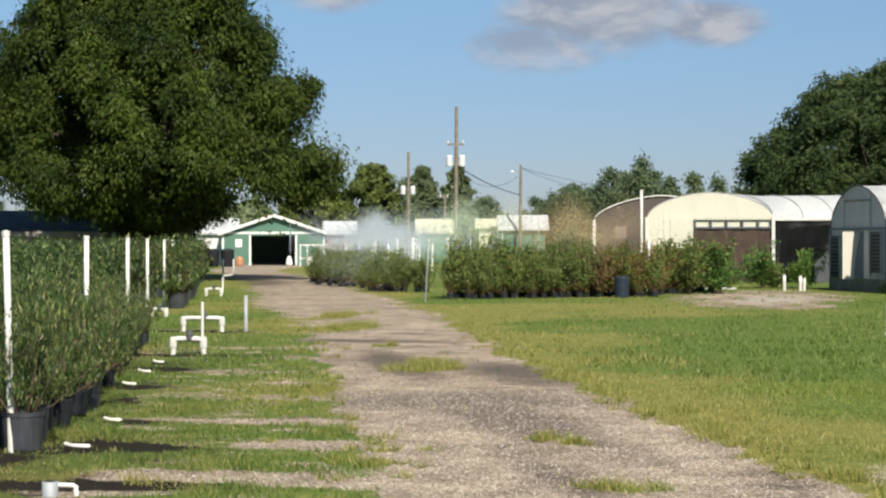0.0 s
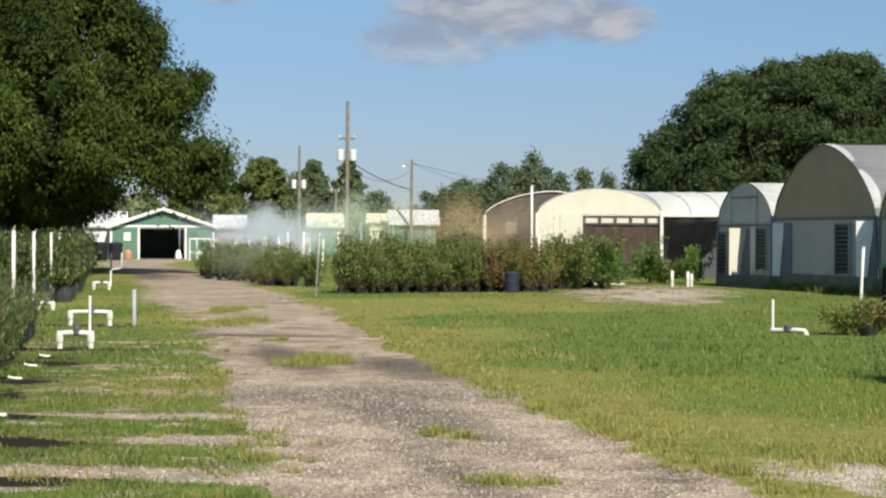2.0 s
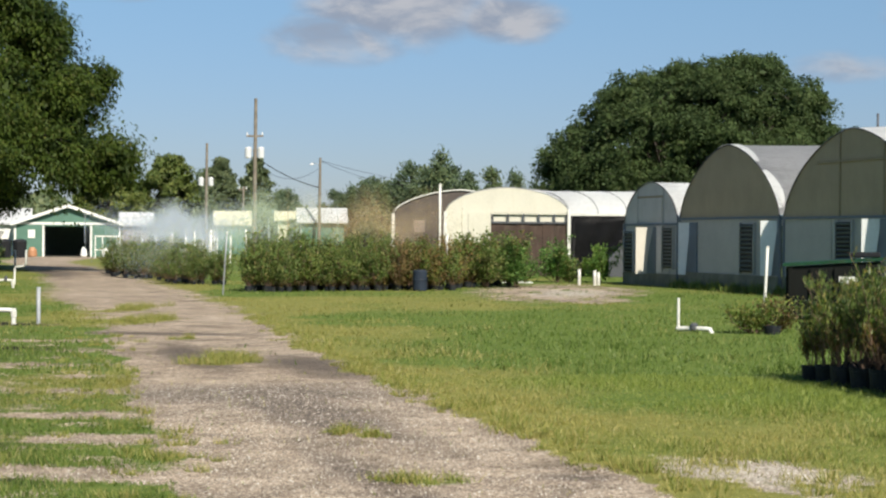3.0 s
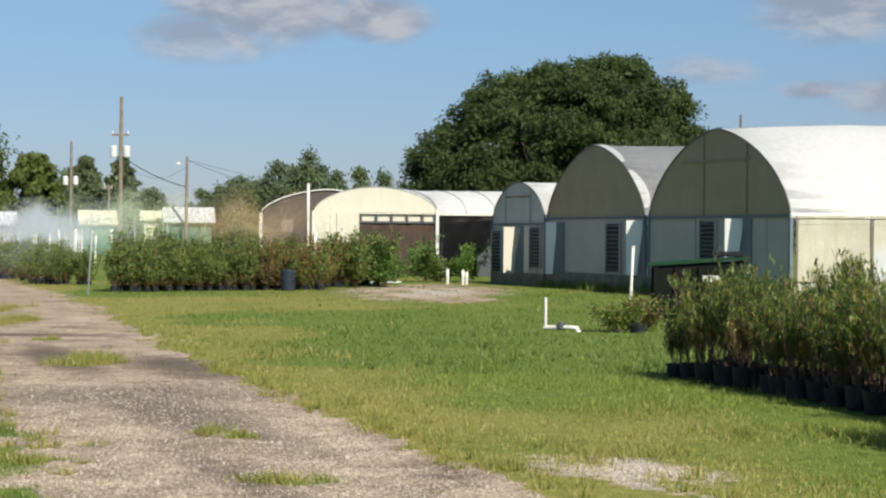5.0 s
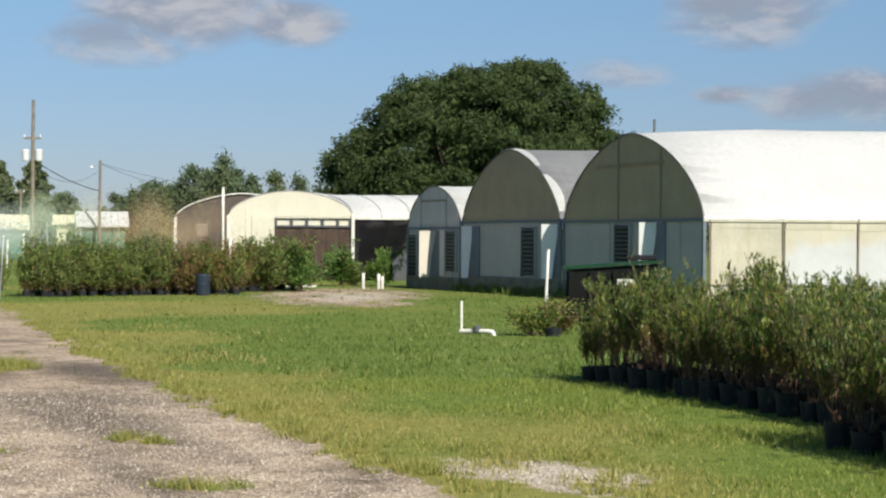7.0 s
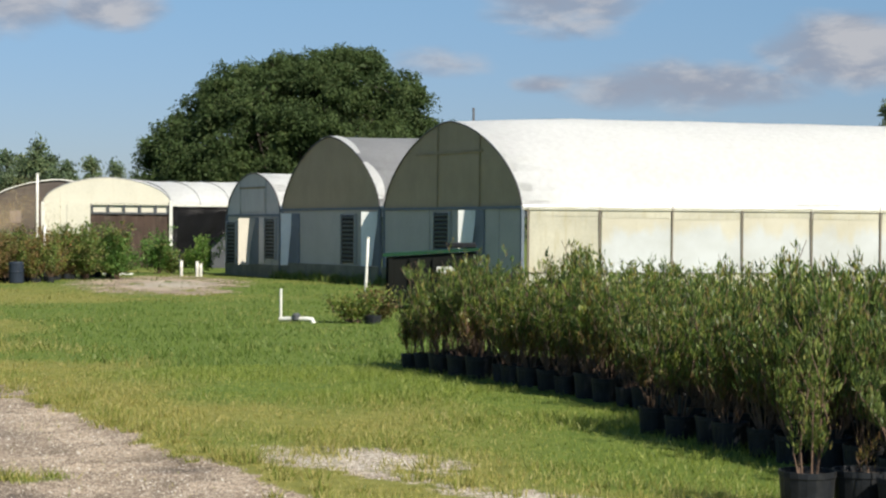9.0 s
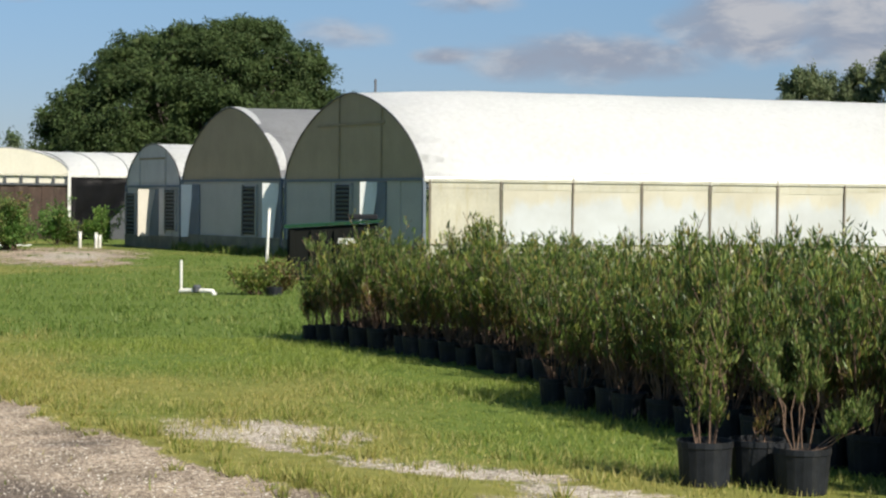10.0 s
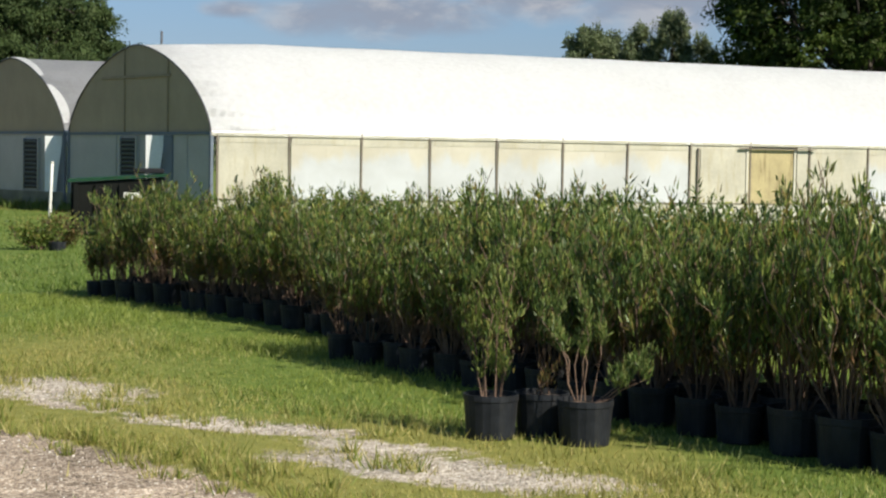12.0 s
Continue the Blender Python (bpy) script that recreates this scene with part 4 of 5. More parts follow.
part("hung_cloth", bm, M["black_cloth"], right_bay, "sagging black shade cloth curtain", True)
part("rear_cloth", box(0.0, 4.7, 0.6, 0.64, 0.0, 2.42), M["black_cloth"], right_bay)
part("cloth_rail", box(0.0, 4.7, -0.05, 0.02, 2.38, 2.46), M["white_pvc"], right_bay)
# the shade on this wall is put into its dark colour
part("low_wall", box(1.55, 3.4, 0.15, 0.22, 0.0, 1.9), M["dark_frame"], right_bay, "low wall coloured dark for the shade under the cloth")
left_bay = back_bay(-9.65, -4.2, 72.2, 2.45, 3.42, 20, M["brown_cloth"], M["dull_brown"], "shade house bay under brown shade cloth", None, 3.0, power=1.65)
part("window", box(0.85, 1.3, -0.05, -0.025, 1.7, 2.2), M["faded_red"], left_bay, "small pale window")
V, q = tube([(x, -0.05, z + 0.02) for x, z in arch(5.45, 2.45, 3.42, 20, 1.65)], 0.03, 5)
part("end_hoop", mesh_np("end_hoop", V, q, M["white_pvc"]), None, left_bay, "white pipe hoop along the roof edge")


# ------------------------------------------------------------------ plants
def stems_and_leaves(rng, kinds):
    """One potted shrub's stems and leaves as arrays. kinds: dict of habit numbers."""
    stems, P, D = [], [], []
    for nth in range(kinds["stems"]):
        a, lean = rng.uniform(0, math.tau), abs(rng.normal(0, kinds["spread"]))
        H = kinds["height"] * rng.uniform(0.55, 1.16)
        bare = kinds["bare"]
        if nth < kinds.get("low", 0):   # a low side branch
            a, lean, H, bare = -0.5 + 0.25 * nth, 0.3, 0.2 + 0.04 * nth, 0.3
        base = np.array([0.05 * math.cos(a), 0.05 * math.sin(a), kinds["base"]])
        t = np.linspace(0, 1, 6)[:, None]
        bend = rng.normal(0, 0.05, (6, 3)) * t
        pts = base + np.concatenate([np.cos(a) * lean * t ** 0.8, np.sin(a) * lean * t ** 0.8, H * t], 1) + bend * [1, 1, 0.2]
        stems.append(tube(pts, np.linspace(kinds["thick"], 0.0025, 6), 3))
        for _ in range(kinds["twigs"]):
            u = rng.uniform(bare, 1.0)
            i = min(4, int(u * 5))
            p = pts[i] + (pts[i + 1] - pts[i]) * (u * 5 - i)
            o = rng.normal(0, 1, 3) * [1, 1, 0.3] + [0, 0, kinds["up"]]
            o /= np.linalg.norm(o)
            l = kinds["twig"] * rng.uniform(0.5, 1.2) * (1.15 - 0.5 * u)
            stems.append(tube(np.stack([p, p + o * l * 0.5 + rng.normal(0, 0.01, 3), p + o * l]), [0.003, 0.0022, 0.001], 3)) if rng.uniform() < 0.2 else None
            n = kinds["per"]
            s = rng.uniform(0.1, 1, n)[:, None]
            P.append(p + o * l * s + rng.normal(0, kinds["fuzz"], (n, 3)))
            D.append(o * 0.9 + rng.normal(0, kinds.get("loose", 0.6), (n, 3)) + [0, 0, kinds.get("rise", 0.4)])
    # tubes with 4 and 3 sides share quads
    V, q = join(stems)
    P, D = np.concatenate(P), np.concatenate(D)
    n = len(P)
    N = P * [1, 1, 0.6] - [0, 0, kinds["height"] * 0.25] if kinds.get("tri") else None
    LV, LF = leaves(P, D, kinds["leaf"] * rng.uniform(0.6, 1.25, n), kinds["leaf_w"] * rng.uniform(0.7, 1.25, n), rng, kinds.get("tri", False), N, 0.7)
    return V, q, LV, LF


def pot_mesh(r, h, name="pot"):
    return lathe([(r * 0.86, 0.0), (r * 0.88, 0.01), (r * 0.98, h - 0.04), (r * 0.985, h - 0.035), (r * 1.015, h - 0.032), (r * 1.015, h), (r * 0.96, h), (r * 0.94, h - 0.035)], 20)


LEAVES = {}


def joined_rest(name, kinds, spots, mat, label):
    """The plants that stand too deep in a block to be told apart, as one object. spots: x, y, scale."""
    V = []
    for x, y, s in spots:
        lv, a = LEAVES[pick.choice(kinds).name], pick.uniform(0, math.tau)
        c, d = math.cos(a) * s, math.sin(a) * s
        V.append(np.stack([lv[:, 0] * c - lv[:, 1] * d + x, lv[:, 0] * d + lv[:, 1] * c + y, lv[:, 2] * s], 1))
    V = np.concatenate(V)
    ob = new(name, mesh_np(name, V, np.arange(len(V)).reshape(-1, 3), mat))
    return tagged(ob, label, "shrubs", kind="stuff")


def potted(name, seed, kinds, leaf, pot, label, category, group):
    rng = np.random.default_rng(seed)
    h = empty(name, (0, 0, -50), 0, label=label, category=category, group=group)
    part("pot", pot_mesh(kinds["pot_r"], kinds["pot_h"]), pot, h, smooth=False)
    bm = bmesh.new()
    bmesh.ops.create_circle(bm, cap_ends=True, radius=kinds["pot_r"] * 0.95, segments=16, matrix=Matrix.Translation((0, 0, kinds["pot_h"] - 0.03)))
    bmesh.ops.solidify(bm, geom=bm.faces[:], thickness=0.01)
    part("soil", bm, M["soil"], h)
    V, q, LV, LF = stems_and_leaves(rng, kinds)
    part("branchwork", mesh_np("branchwork", V, q, M["stem"]), None, h)
    LEAVES[h.name] = LV
    if "brown" in kinds:
        low = LV[LF[:, 0], 2] + rng.normal(0, 0.11, len(LF)) < kinds["brown"]
        part("lower_foliage", mesh_np("lower_foliage", LV, LF[low], M["leaf_rust"]), None, h, "browned lower leaves")
        LF = LF[~low]
    part("foliage", mesh_np("foliage", LV, LF, leaf), None, h)
    return h


def drop(ob):
    """Take a pattern plant away once its copies stand."""
    for o in list(ob.children_recursive) + [ob]:
        bpy.data.objects.remove(o)


WILLOW = dict(stems=19, spread=0.19, height=0.92, base=0.19, thick=0.0062, twigs=15, bare=0.27, up=2.6, twig=0.13, per=10, fuzz=0.013, leaf=0.06, leaf_w=0.0054, pot_r=0.145, pot_h=0.22, brown=0.5, rise=1.0, loose=0.48)
DENSE = dict(stems=14, spread=0.33, height=0.88, base=0.2, thick=0.008, twigs=20, bare=0.05, up=2.0, twig=0.18, per=8, fuzz=0.025, leaf=0.072, leaf_w=0.0062, pot_r=0.165, pot_h=0.29, rise=0.9, loose=0.45, low=4)
MIDDLE = dict(stems=11, spread=0.4, height=1.2, base=0.16, thick=0.014, twigs=15, bare=0.02, up=1.3, twig=0.34, per=8, fuzz=0.05, leaf=0.095, leaf_w=0.019, pot_r=0.13, pot_h=0.16, tri=True, brown=0.3)


def willow_set(n, over, label, leaf="leaf_willow", pot="pot", group="potted willow-leaved shrubs", seed=100, name="potted_willow"):
    return [potted(name, seed + i, {**over, "height": over["height"] * (0.9 + 0.2 * ((i * 0.618) % 1))}, M[leaf], M[pot], label, "potted plant", group) for i in range(n)]


pick = random.Random(3)
# right-hand block beside the field
right_kinds = willow_set(6, WILLOW, "slender green willow-leaved shrub in a black nursery pot")


def place(kinds, x, y, s=1.0):
    k = pick.choice(kinds)
    ob = copy_thing(k, Matrix.Translation((x, y, 0)) @ Matrix.Rotation(pick.uniform(0, math.tau), 4, "Z"))
    ob.scale = (s, s, s * pick.uniform(0.93, 1.08))
    return ob


def block_edge(y):
    """x of the block's field-side edge."""
    if y > 13.4:
        return float(np.interp(y, [13.4, 15.2, 18.1, 19.6], [3.95, 3.42, 2.55, 1.88]))
    return float(np.interp(y, [5.0, 7.9, 9.3, 11.4, 13.3], [5.65, 4.68, 4.2, 3.62, 3.12]))


y = 7.5
deep = []
while y < 19.8:
    x = block_edge(y) + 0.12
    for j in range(8 if y < 17 else 7):
        spot = (x + j * 0.34 + pick.uniform(-0.04, 0.04), y + 0.10 * j + pick.uniform(-0.05, 0.05), float(np.interp(y, [9, 13, 14, 19], [1.0, 0.95, 0.87, 0.91])) + 0.03 * j / 8 + pick.uniform(-0.13, 0.17))
        if j < 3:
            place(right_kinds, *spot)
        else:
            deep.append(spot)
    y += 0.36
right_low = willow_set(3, {**WILLOW, "twigs": 15, "per": 4, "tri": True, "leaf_w": 0.0095, "leaf": 0.065}, "slender shrub", seed=180)
joined_rest("shrub_mass", right_low, deep, M["leaf_willow"], "crowded willow-leaved shrub tops deeper in the block")
# stragglers set out on the grass
SLIM = {**WILLOW, "stems": 8, "spread": 0.065, "height": 0.8, "bare": 0.14, "twigs": 20, "per": 10, "twig": 0.1, "leaf": 0.05, "leaf_w": 0.0048, "rise": 0.9, "brown": 0.0, "pot_r": 0.155, "pot_h": 0.25, "base": 0.22}
set_out = [
    (potted("potted_willow", 161, SLIM, M["leaf_sunlit"], M["pot"], "slim upright shrub in a black pot set out on grass", "potted plant", "potted willow-leaved shrubs"), 3.13, 9.40),
    (potted("potted_willow", 162, {**SLIM, "stems": 3, "height": 0.16, "twigs": 6, "per": 5}, M["leaf_rust"], M["pot"], "cut back shrub in a black pot on grass", "potted plant", "potted willow-leaved shrubs"), 3.44, 9.42),
    (potted("potted_willow", 163, {**SLIM, "stems": 9, "spread": 0.13, "height": 1.0, "bare": 0.42, "low": 3, "thick": 0.005}, M["leaf_sunlit"], M["pot"], "taller loose shrub in a black pot set out on grass", "potted plant", "potted willow-leaved shrubs"), 3.57, 9.08)]
for ob, x, y in set_out:
    ob.matrix_world = Matrix.Translation((x, y, 0))
for k in right_kinds + right_low:
    drop(k)

# left-hand bed along the lane
left_kinds = willow_set(3, DENSE, "dense glossy green shrub in a dusty grey nursery pot", "leaf_dense", "grey_pot", "shrubs in the bed along the lane", 200, "potted_evergreen") + \
    willow_set(4, DENSE, "dense glossy green shrub in a black nursery pot", "leaf_dense", "pot", "shrubs in the bed along the lane", 210, "potted_evergreen")


left_far = willow_set(4, {**DENSE, "twigs": 14, "per": 6, "tri": True, "leaf": 0.09, "leaf_w": 0.015}, "dense glossy green shrub in a dusty nursery pot", "leaf_dense", "grey_pot", "shrubs in the bed along the lane", 230, "potted_evergreen")


def bed_edge(y):
    return float(np.interp(y, [10, 12.4, 15, 27.9, 42, 84], [-5.05, -5.82, -6.62, -11.15, -15.75, -30.6]))


deep = []
y = 12.35
while y < 27.8:
    e = bed_edge(y) - 0.1
    lim = -0.52 * y - 1.0
    j = 0
    while e - 0.42 * j > lim and j < 10:
        spot = (e - 0.42 * j + pick.uniform(-0.13, 0.06), y + 0.05 * j + pick.uniform(-0.1, 0.1), pick.uniform(0.9, 1.1) * min(1.02, float(np.interp(y, [12, 19, 27], [0.9, 0.78, 0.62])) + 0.11 * j))
        if j < 3:
            place(left_kinds, *spot)
        elif j >= 3:
            deep.append(spot)
        j += 1
    y += 0.5
y = 39.5
while y < 76:
    e = bed_edge(y) - 0.3
    j = 0
    while e - 1.0 * j > -0.52 * y - 1.5:
        spot = (e - 1.0 * j + pick.uniform(-0.1, 0.1), y + 0.2 * j + pick.uniform(-0.2, 0.2), pick.uniform(1.2, 1.4))
        if j < 2:
            place(left_far, *spot)
        elif y < 60:
            deep.append(spot)
        j += 1
    y += 1.1 + (y - 39) * 0.03
y = 28.5
while y < 39:
    for j in range(7):
        x = -0.52 * y - 1.0 + 0.6 * j
        if x < bed_edge(y) - 1.6:
            deep.append((x, y + pick.uniform(-0.2, 0.2), pick.uniform(1.0, 1.2)))
    y += 0.8
joined_rest("shrub_mass", left_far, deep, M["leaf_dense"], "glossy green shrub tops deeper in the beds")
for k in left_kinds + left_far:
    drop(k)

# block of older shrubs in the middle of the field
mid_kinds = willow_set(4, MIDDLE, "leggy green shrub in a black nursery pot on weed cloth", "leaf_mid", "pot", "older shrubs across the field", 300, "potted_shrub") + \
    willow_set(2, MIDDLE, "leggy shrub with browned leaves in a black pot", "leaf_rust", "pot", "older shrubs across the field", 320, "potted_shrub")
for r in range(4):
    for i in range(25):
        u = i / 24
        x, y = -10.4 + 5.3 * u, 47.7 + 3.0 * u + r * 1.1
        s = pick.uniform(0.72, 1.02)
        brown = pick.random() < (0.45 if u > 0.66 else 0.03)
        place(mid_kinds[4:] if brown else mid_kinds[:4], x + pick.uniform(-0.12, 0.12), y + pick.uniform(-0.2, 0.2), s)
for i in range(10):
    u = i / 9
    place(mid_kinds[:4] if i % 3 else mid_kinds[4:], -5.3 + 1.6 * u + pick.uniform(-0.1, 0.1), 53.5 + 3.5 * u + pick.uniform(-0.8, 0.8), pick.uniform(0.9, 1.05))
for i in range(64):
    u = i / 63
    place(mid_kinds[:4], -20.5 + 7.8 * u + pick.uniform(-0.4, 0.4), 68.0 - 15.5 * u + pick.uniform(-0.8, 2.8), pick.uniform(0.68, 0.86))
for k in mid_kinds:
    drop(k)


def bush(name, at, h, wd, leaf, seed, label, n=2600, size=0.1):
    """A leafy clump rooted in the ground."""
    rng = np.random.default_rng(seed)
    ob = empty(name, at, 0, label=label, category="shrub")
    k = dict(stems=14, spread=wd * 0.5, height=h * 0.9, base=0.0, thick=0.012, twigs=16, bare=0.15, up=0.6, twig=0.3 * h, per=max(4, n // 224), fuzz=0.05, leaf=size, leaf_w=size * 0.28)
    V, q, LV, LF = stems_and_leaves(rng, k)
    part("branchwork", mesh_np("branchwork", V, q, M["stem"]), None, ob)
    part("foliage", mesh_np("foliage", LV, LF, M[leaf]), None, ob)
    return ob


for bx, by, bh, bw, bs in ((-4.35, 54.0, 1.6, 1.1, 31), (-3.75, 55.2, 1.65, 1.2, 32), (-3.45, 54.6, 1.2, 0.9, 33), (-4.9, 54.6, 1.5, 1.0, 34)):
    bush("shrub", (bx, by, 0), bh, bw, "leaf_mid" if bs != 33 else "leaf_bright", bs, "full green shrub at the end of the old block", 3000, 0.1)
bush("shrub", (-2.45, 60.5, 0), 1.5, 0.85, "leaf_bright", 1, "bright green broadleaf shrub before the shade house")
bush("shrub", (-1.05, 60.5, 0), 1.2, 0.6, "leaf_bright", 2, "low bright green shrub before the shade house")
bush("shrub", (-2.1, 61.0, 0), 0.95, 0.9, "leaf_mid", 3, "low green shrub before the shade house")
bush("shrub", (2.0, 29.3, 0), 0.5, 0.8, "leaf_mid", 4, "small low shrub in a pot by the bed end", 1800, 0.06)
bush("shrub", (2.45, 29.9, 0), 0.55, 0.5, "leaf_rust", 5, "small browned shrub by the bed end", 1500, 0.06)
tagged(part("nursery_pot", pot_mesh(0.14, 0.14), M["pot"]), "grey nursery pot half hidden in grass", "pot").location = (2.3, 29.1, 0)


# ------------------------------------------------------------------ trees
def oak(name, at, seed, profile, trunk_r, lobes, subs, per, leaf, leaf_mat_name, label, lobe_r=(1.3, 2.1), droop=0.0, depth=0.85, lean=0.0, slope=0.0, spike=0.0, trunks=1, stray=0.55):
    """A broad tree: lobes set round the crown, each hung with clusters of leaves that turn outwards, with gaps between them.
    profile: heights and the crown's half width there; lean: sideways drift per metre of height; slope: how much higher one side is."""
    rng = np.random.default_rng(seed)
    ob = empty(name, at, 0, label=label, category="tree")
    zs, ws = np.array(profile, float).T
    fine = np.linspace(zs[0], zs[-1], 200)
    share = np.cumsum(np.interp(fine, zs, ws) + 0.6)
    z = np.interp((np.arange(lobes) + rng.uniform(0.2, 0.8, lobes)) / lobes, share / share[-1], fine)
    R = rng.uniform(*lobe_r, lobes)
    z = np.clip(z, zs[0] + 0.6 * R, zs[-1] - 0.9 * R)
    th = math.pi * (1 + 5 ** 0.5) * np.arange(lobes) + rng.normal(0, 0.3, lobes)
    rad = np.maximum(np.interp(z, zs, ws) - 0.9 * R, 0.15) * np.where(np.arange(lobes) % 5 == 3, rng.uniform(0.1, 0.6, lobes), rng.uniform(0.8, 1.03, lobes))
    C = np.stack([np.cos(th) * rad, np.sin(th) * rad * depth, z], 1)
    C[:, 2] *= 1 + slope * C[:, 0] / ws.max()
    C[:, 0] += lean * (z - zs[0])
    mid_z = (zs[0] + zs[-1]) / 2
    limbs = []
    for i in range(trunks):
        o = (i - (trunks - 1) / 2) * 1.5
        limbs.append(tube([(o, 0, -0.2), (o * 1.1 + 0.1, 0, mid_z * 0.35), (o * 1.4 - 0.1, 0.1, mid_z * 0.8)], [trunk_r * 1.3, trunk_r, trunk_r * 0.7], 9))
    P, D, N = [], [], []
    for c, r in zip(C, R):
        st = np.array([rng.normal(0, 0.2), 0.5 + rng.normal(0, 0.2), mid_z * rng.uniform(0.45, 0.8)])
        limbs.append(tube(np.stack([st, st + (c - st) * 0.5 + rng.normal(0, 0.3, 3), c]), [trunk_r * 0.22, trunk_r * 0.12, 0.03], 5))
        out = c - [lean * (c[2] - zs[0]), 0, mid_z]
        out = out / (np.linalg.norm(out) + 1e-6)
        for _ in range(subs):
            d = rng.normal(size=3) + out * 0.7 + [0, 0, 0.3]
            d /= np.linalg.norm(d)
            q = c + d * r * rng.uniform(0.5, 0.92) * [1, 1, 0.85]
            if rng.uniform() < 0.15:
                limbs.append(tube(np.stack([c, (c + q) / 2 + rng.normal(0, 0.1, 3), q]), [0.05, 0.03, 0.012], 3))
            rr = r * rng.uniform(0.28, 0.5)
            o = rng.normal(0, 1, (per, 3))
            o /= np.linalg.norm(o, axis=1)[:, None]
            P.append(q + o * rng.uniform(0.35, 1.05, per)[:, None] * [rr, rr, rr * (0.65 + droop + spike)] - [0, 0, droop * rr * 0.5])
            N.append(o * 0.5 + d * 0.55 + out * 0.35 + [0, 0, 0.45])
            D.append(d * 0.5 + rng.normal(0, 0.5, (per, 3)) + [0, 0, -0.4 - 1.5 * droop + 2.2 * spike])
    part("trunk", mesh_np("trunk", *join(limbs), M["bark"]), None, ob)
    P, D, N = np.concatenate(P), np.concatenate(D), np.concatenate(N)
    n = len(P)
    V, q = leaves(P, D, leaf * rng.uniform(0.6, 1.5, n), leaf * 0.3 * rng.uniform(0.7, 1.3, n), rng, True, N, stray)
    # coarser leaf mass inside the lobes, which closes the view through the crown
    k = rng.integers(0, len(C), lobes * 70)
    o = rng.normal(size=(len(k), 3))
    o *= (R[k] * rng.uniform(0.1, 0.78, len(k)) / np.linalg.norm(o, axis=1))[:, None] * [1, 1, 0.8]
    V2, q2 = leaves(C[k] + o, rng.normal(size=(len(k), 3)), np.full(len(k), leaf * 2.6), np.full(len(k), leaf * 0.9), rng, True)
    V, q = join([(V, q), (V2, q2)])
    part("crown", mesh_np("crown", V, q, M[leaf_mat_name]), None, ob)
    return ob


oak("oak_tree", (-28.1, 70.6, 0), 11, [(2.4, 2.0), (3.4, 3.4), (4.2, 8.3), (5.2, 8.9), (6.5, 8.3), (8.5, 7.3), (10.5, 6.0), (12.0, 4.9), (13.8, 3.2), (14.8, 1.2)], 0.7, 210, 11, 105, 0.165, "leaf_oak", "huge spreading live oak hung with moss over the yard", (1.1, 2.0), 0.5, lean=-0.1, trunks=2)
oak("oak_tree", (3.2, 97, 0), 13, [(0.4, 9.2), (3.0, 9.4), (6.0, 9.0), (8.0, 7.6), (9.4, 6.2), (10.4, 4.4), (11.2, 1.8)], 0.8, 330, 12, 58, 0.165, "leaf_oak_dark", "broad dark green live oak behind the greenhouses", (1.0, 1.6), 0.1, lean=0.07, slope=0.11, stray=0.95)
oak("oak_tree", (43.6, 74.4, 0), 14, [(0.4, 7.0), (4.0, 8.3), (7.0, 8.5), (11.0, 8.2), (13.0, 6.0), (14.8, 2.0)], 0.7, 150, 10, 75, 0.2, "leaf_oak", "tall dark oak behind the long greenhouse", (1.3, 2.3), 0.1)
oak("feathery_tree", (33.0, 84.8, 0), 15, [(0.3, 1.6), (4.0, 2.2), (6.6, 2.1), (7.6, 1.3), (8.3, 0.4)], 0.2, 44, 9, 60, 0.15, "leaf_far", "feathery grey-green tree behind the long greenhouse", (0.4, 0.8), 0.0, spike=1.8)
oak("feathery_tree", (37.0, 83.6, 0), 16, [(0.3, 2.2), (4.0, 2.9), (6.6, 2.9), (7.8, 2.2), (8.6, 1.2), (9.1, 0.4)], 0.25, 64, 9, 60, 0.15, "leaf_far", "fuller feathery grey-green tree behind the long greenhouse", (0.4, 0.8), 0.0, spike=1.8)
oak("feathery_tree", (35.0, 85.6, 0), 25, [(0.3, 1.9), (4.0, 2.4), (6.3, 2.3), (7.4, 1.5), (8.1, 0.4)], 0.2, 44, 9, 60, 0.15, "leaf_far", "low feathery grey-green tree between its neighbours", (0.4, 0.8), 0.0, spike=1.8)
oak("garden_tree", (-39.3, 130.5, 0), 17, [(0.3, 2.2), (2.5, 3.0), (4.5, 2.9), (6.0, 2.0), (7.2, 0.5)], 0.25, 46, 9, 60, 0.22, "leaf_olive", "yellow-green tree behind the green garage", (0.7, 1.2), 0.1)
oak("garden_tree", (-41.6, 157, 0), 18, [(0.3, 2.6), (4.0, 3.4), (6.0, 3.2), (7.6, 2.2), (8.9, 0.7)], 0.3, 50, 9, 60, 0.26, "leaf_olive", "olive green broadleaf tree beyond the yard", (0.7, 1.3), 0.1)
oak("garden_tree", (-37.2, 159, 0), 19, [(0.3, 1.7), (3.0, 2.1), (6.0, 1.8), (7.6, 1.1), (8.5, 0.4)], 0.2, 40, 10, 50, 0.22, "leaf_far", "slim round-topped tree beyond the yard", (0.5, 0.9), 0.0, spike=0.3)
oak("garden_tree", (-33.9, 159, 0), 20, [(0.3, 2.0), (3.0, 2.5), (5.6, 2.0), (7.4, 1.2), (8.5, 0.3)], 0.2, 44, 10, 50, 0.22, "leaf_far", "slim pointed tree beyond the utility pole", (0.5, 0.9), 0.0, spike=0.3)


def pine(name, at, seed, h, wd, label, mat="leaf_pine"):
    rng = np.random.default_rng(seed)
    ob = empty(name, at, 0, label=label, category="tree", group="tree line on the horizon")
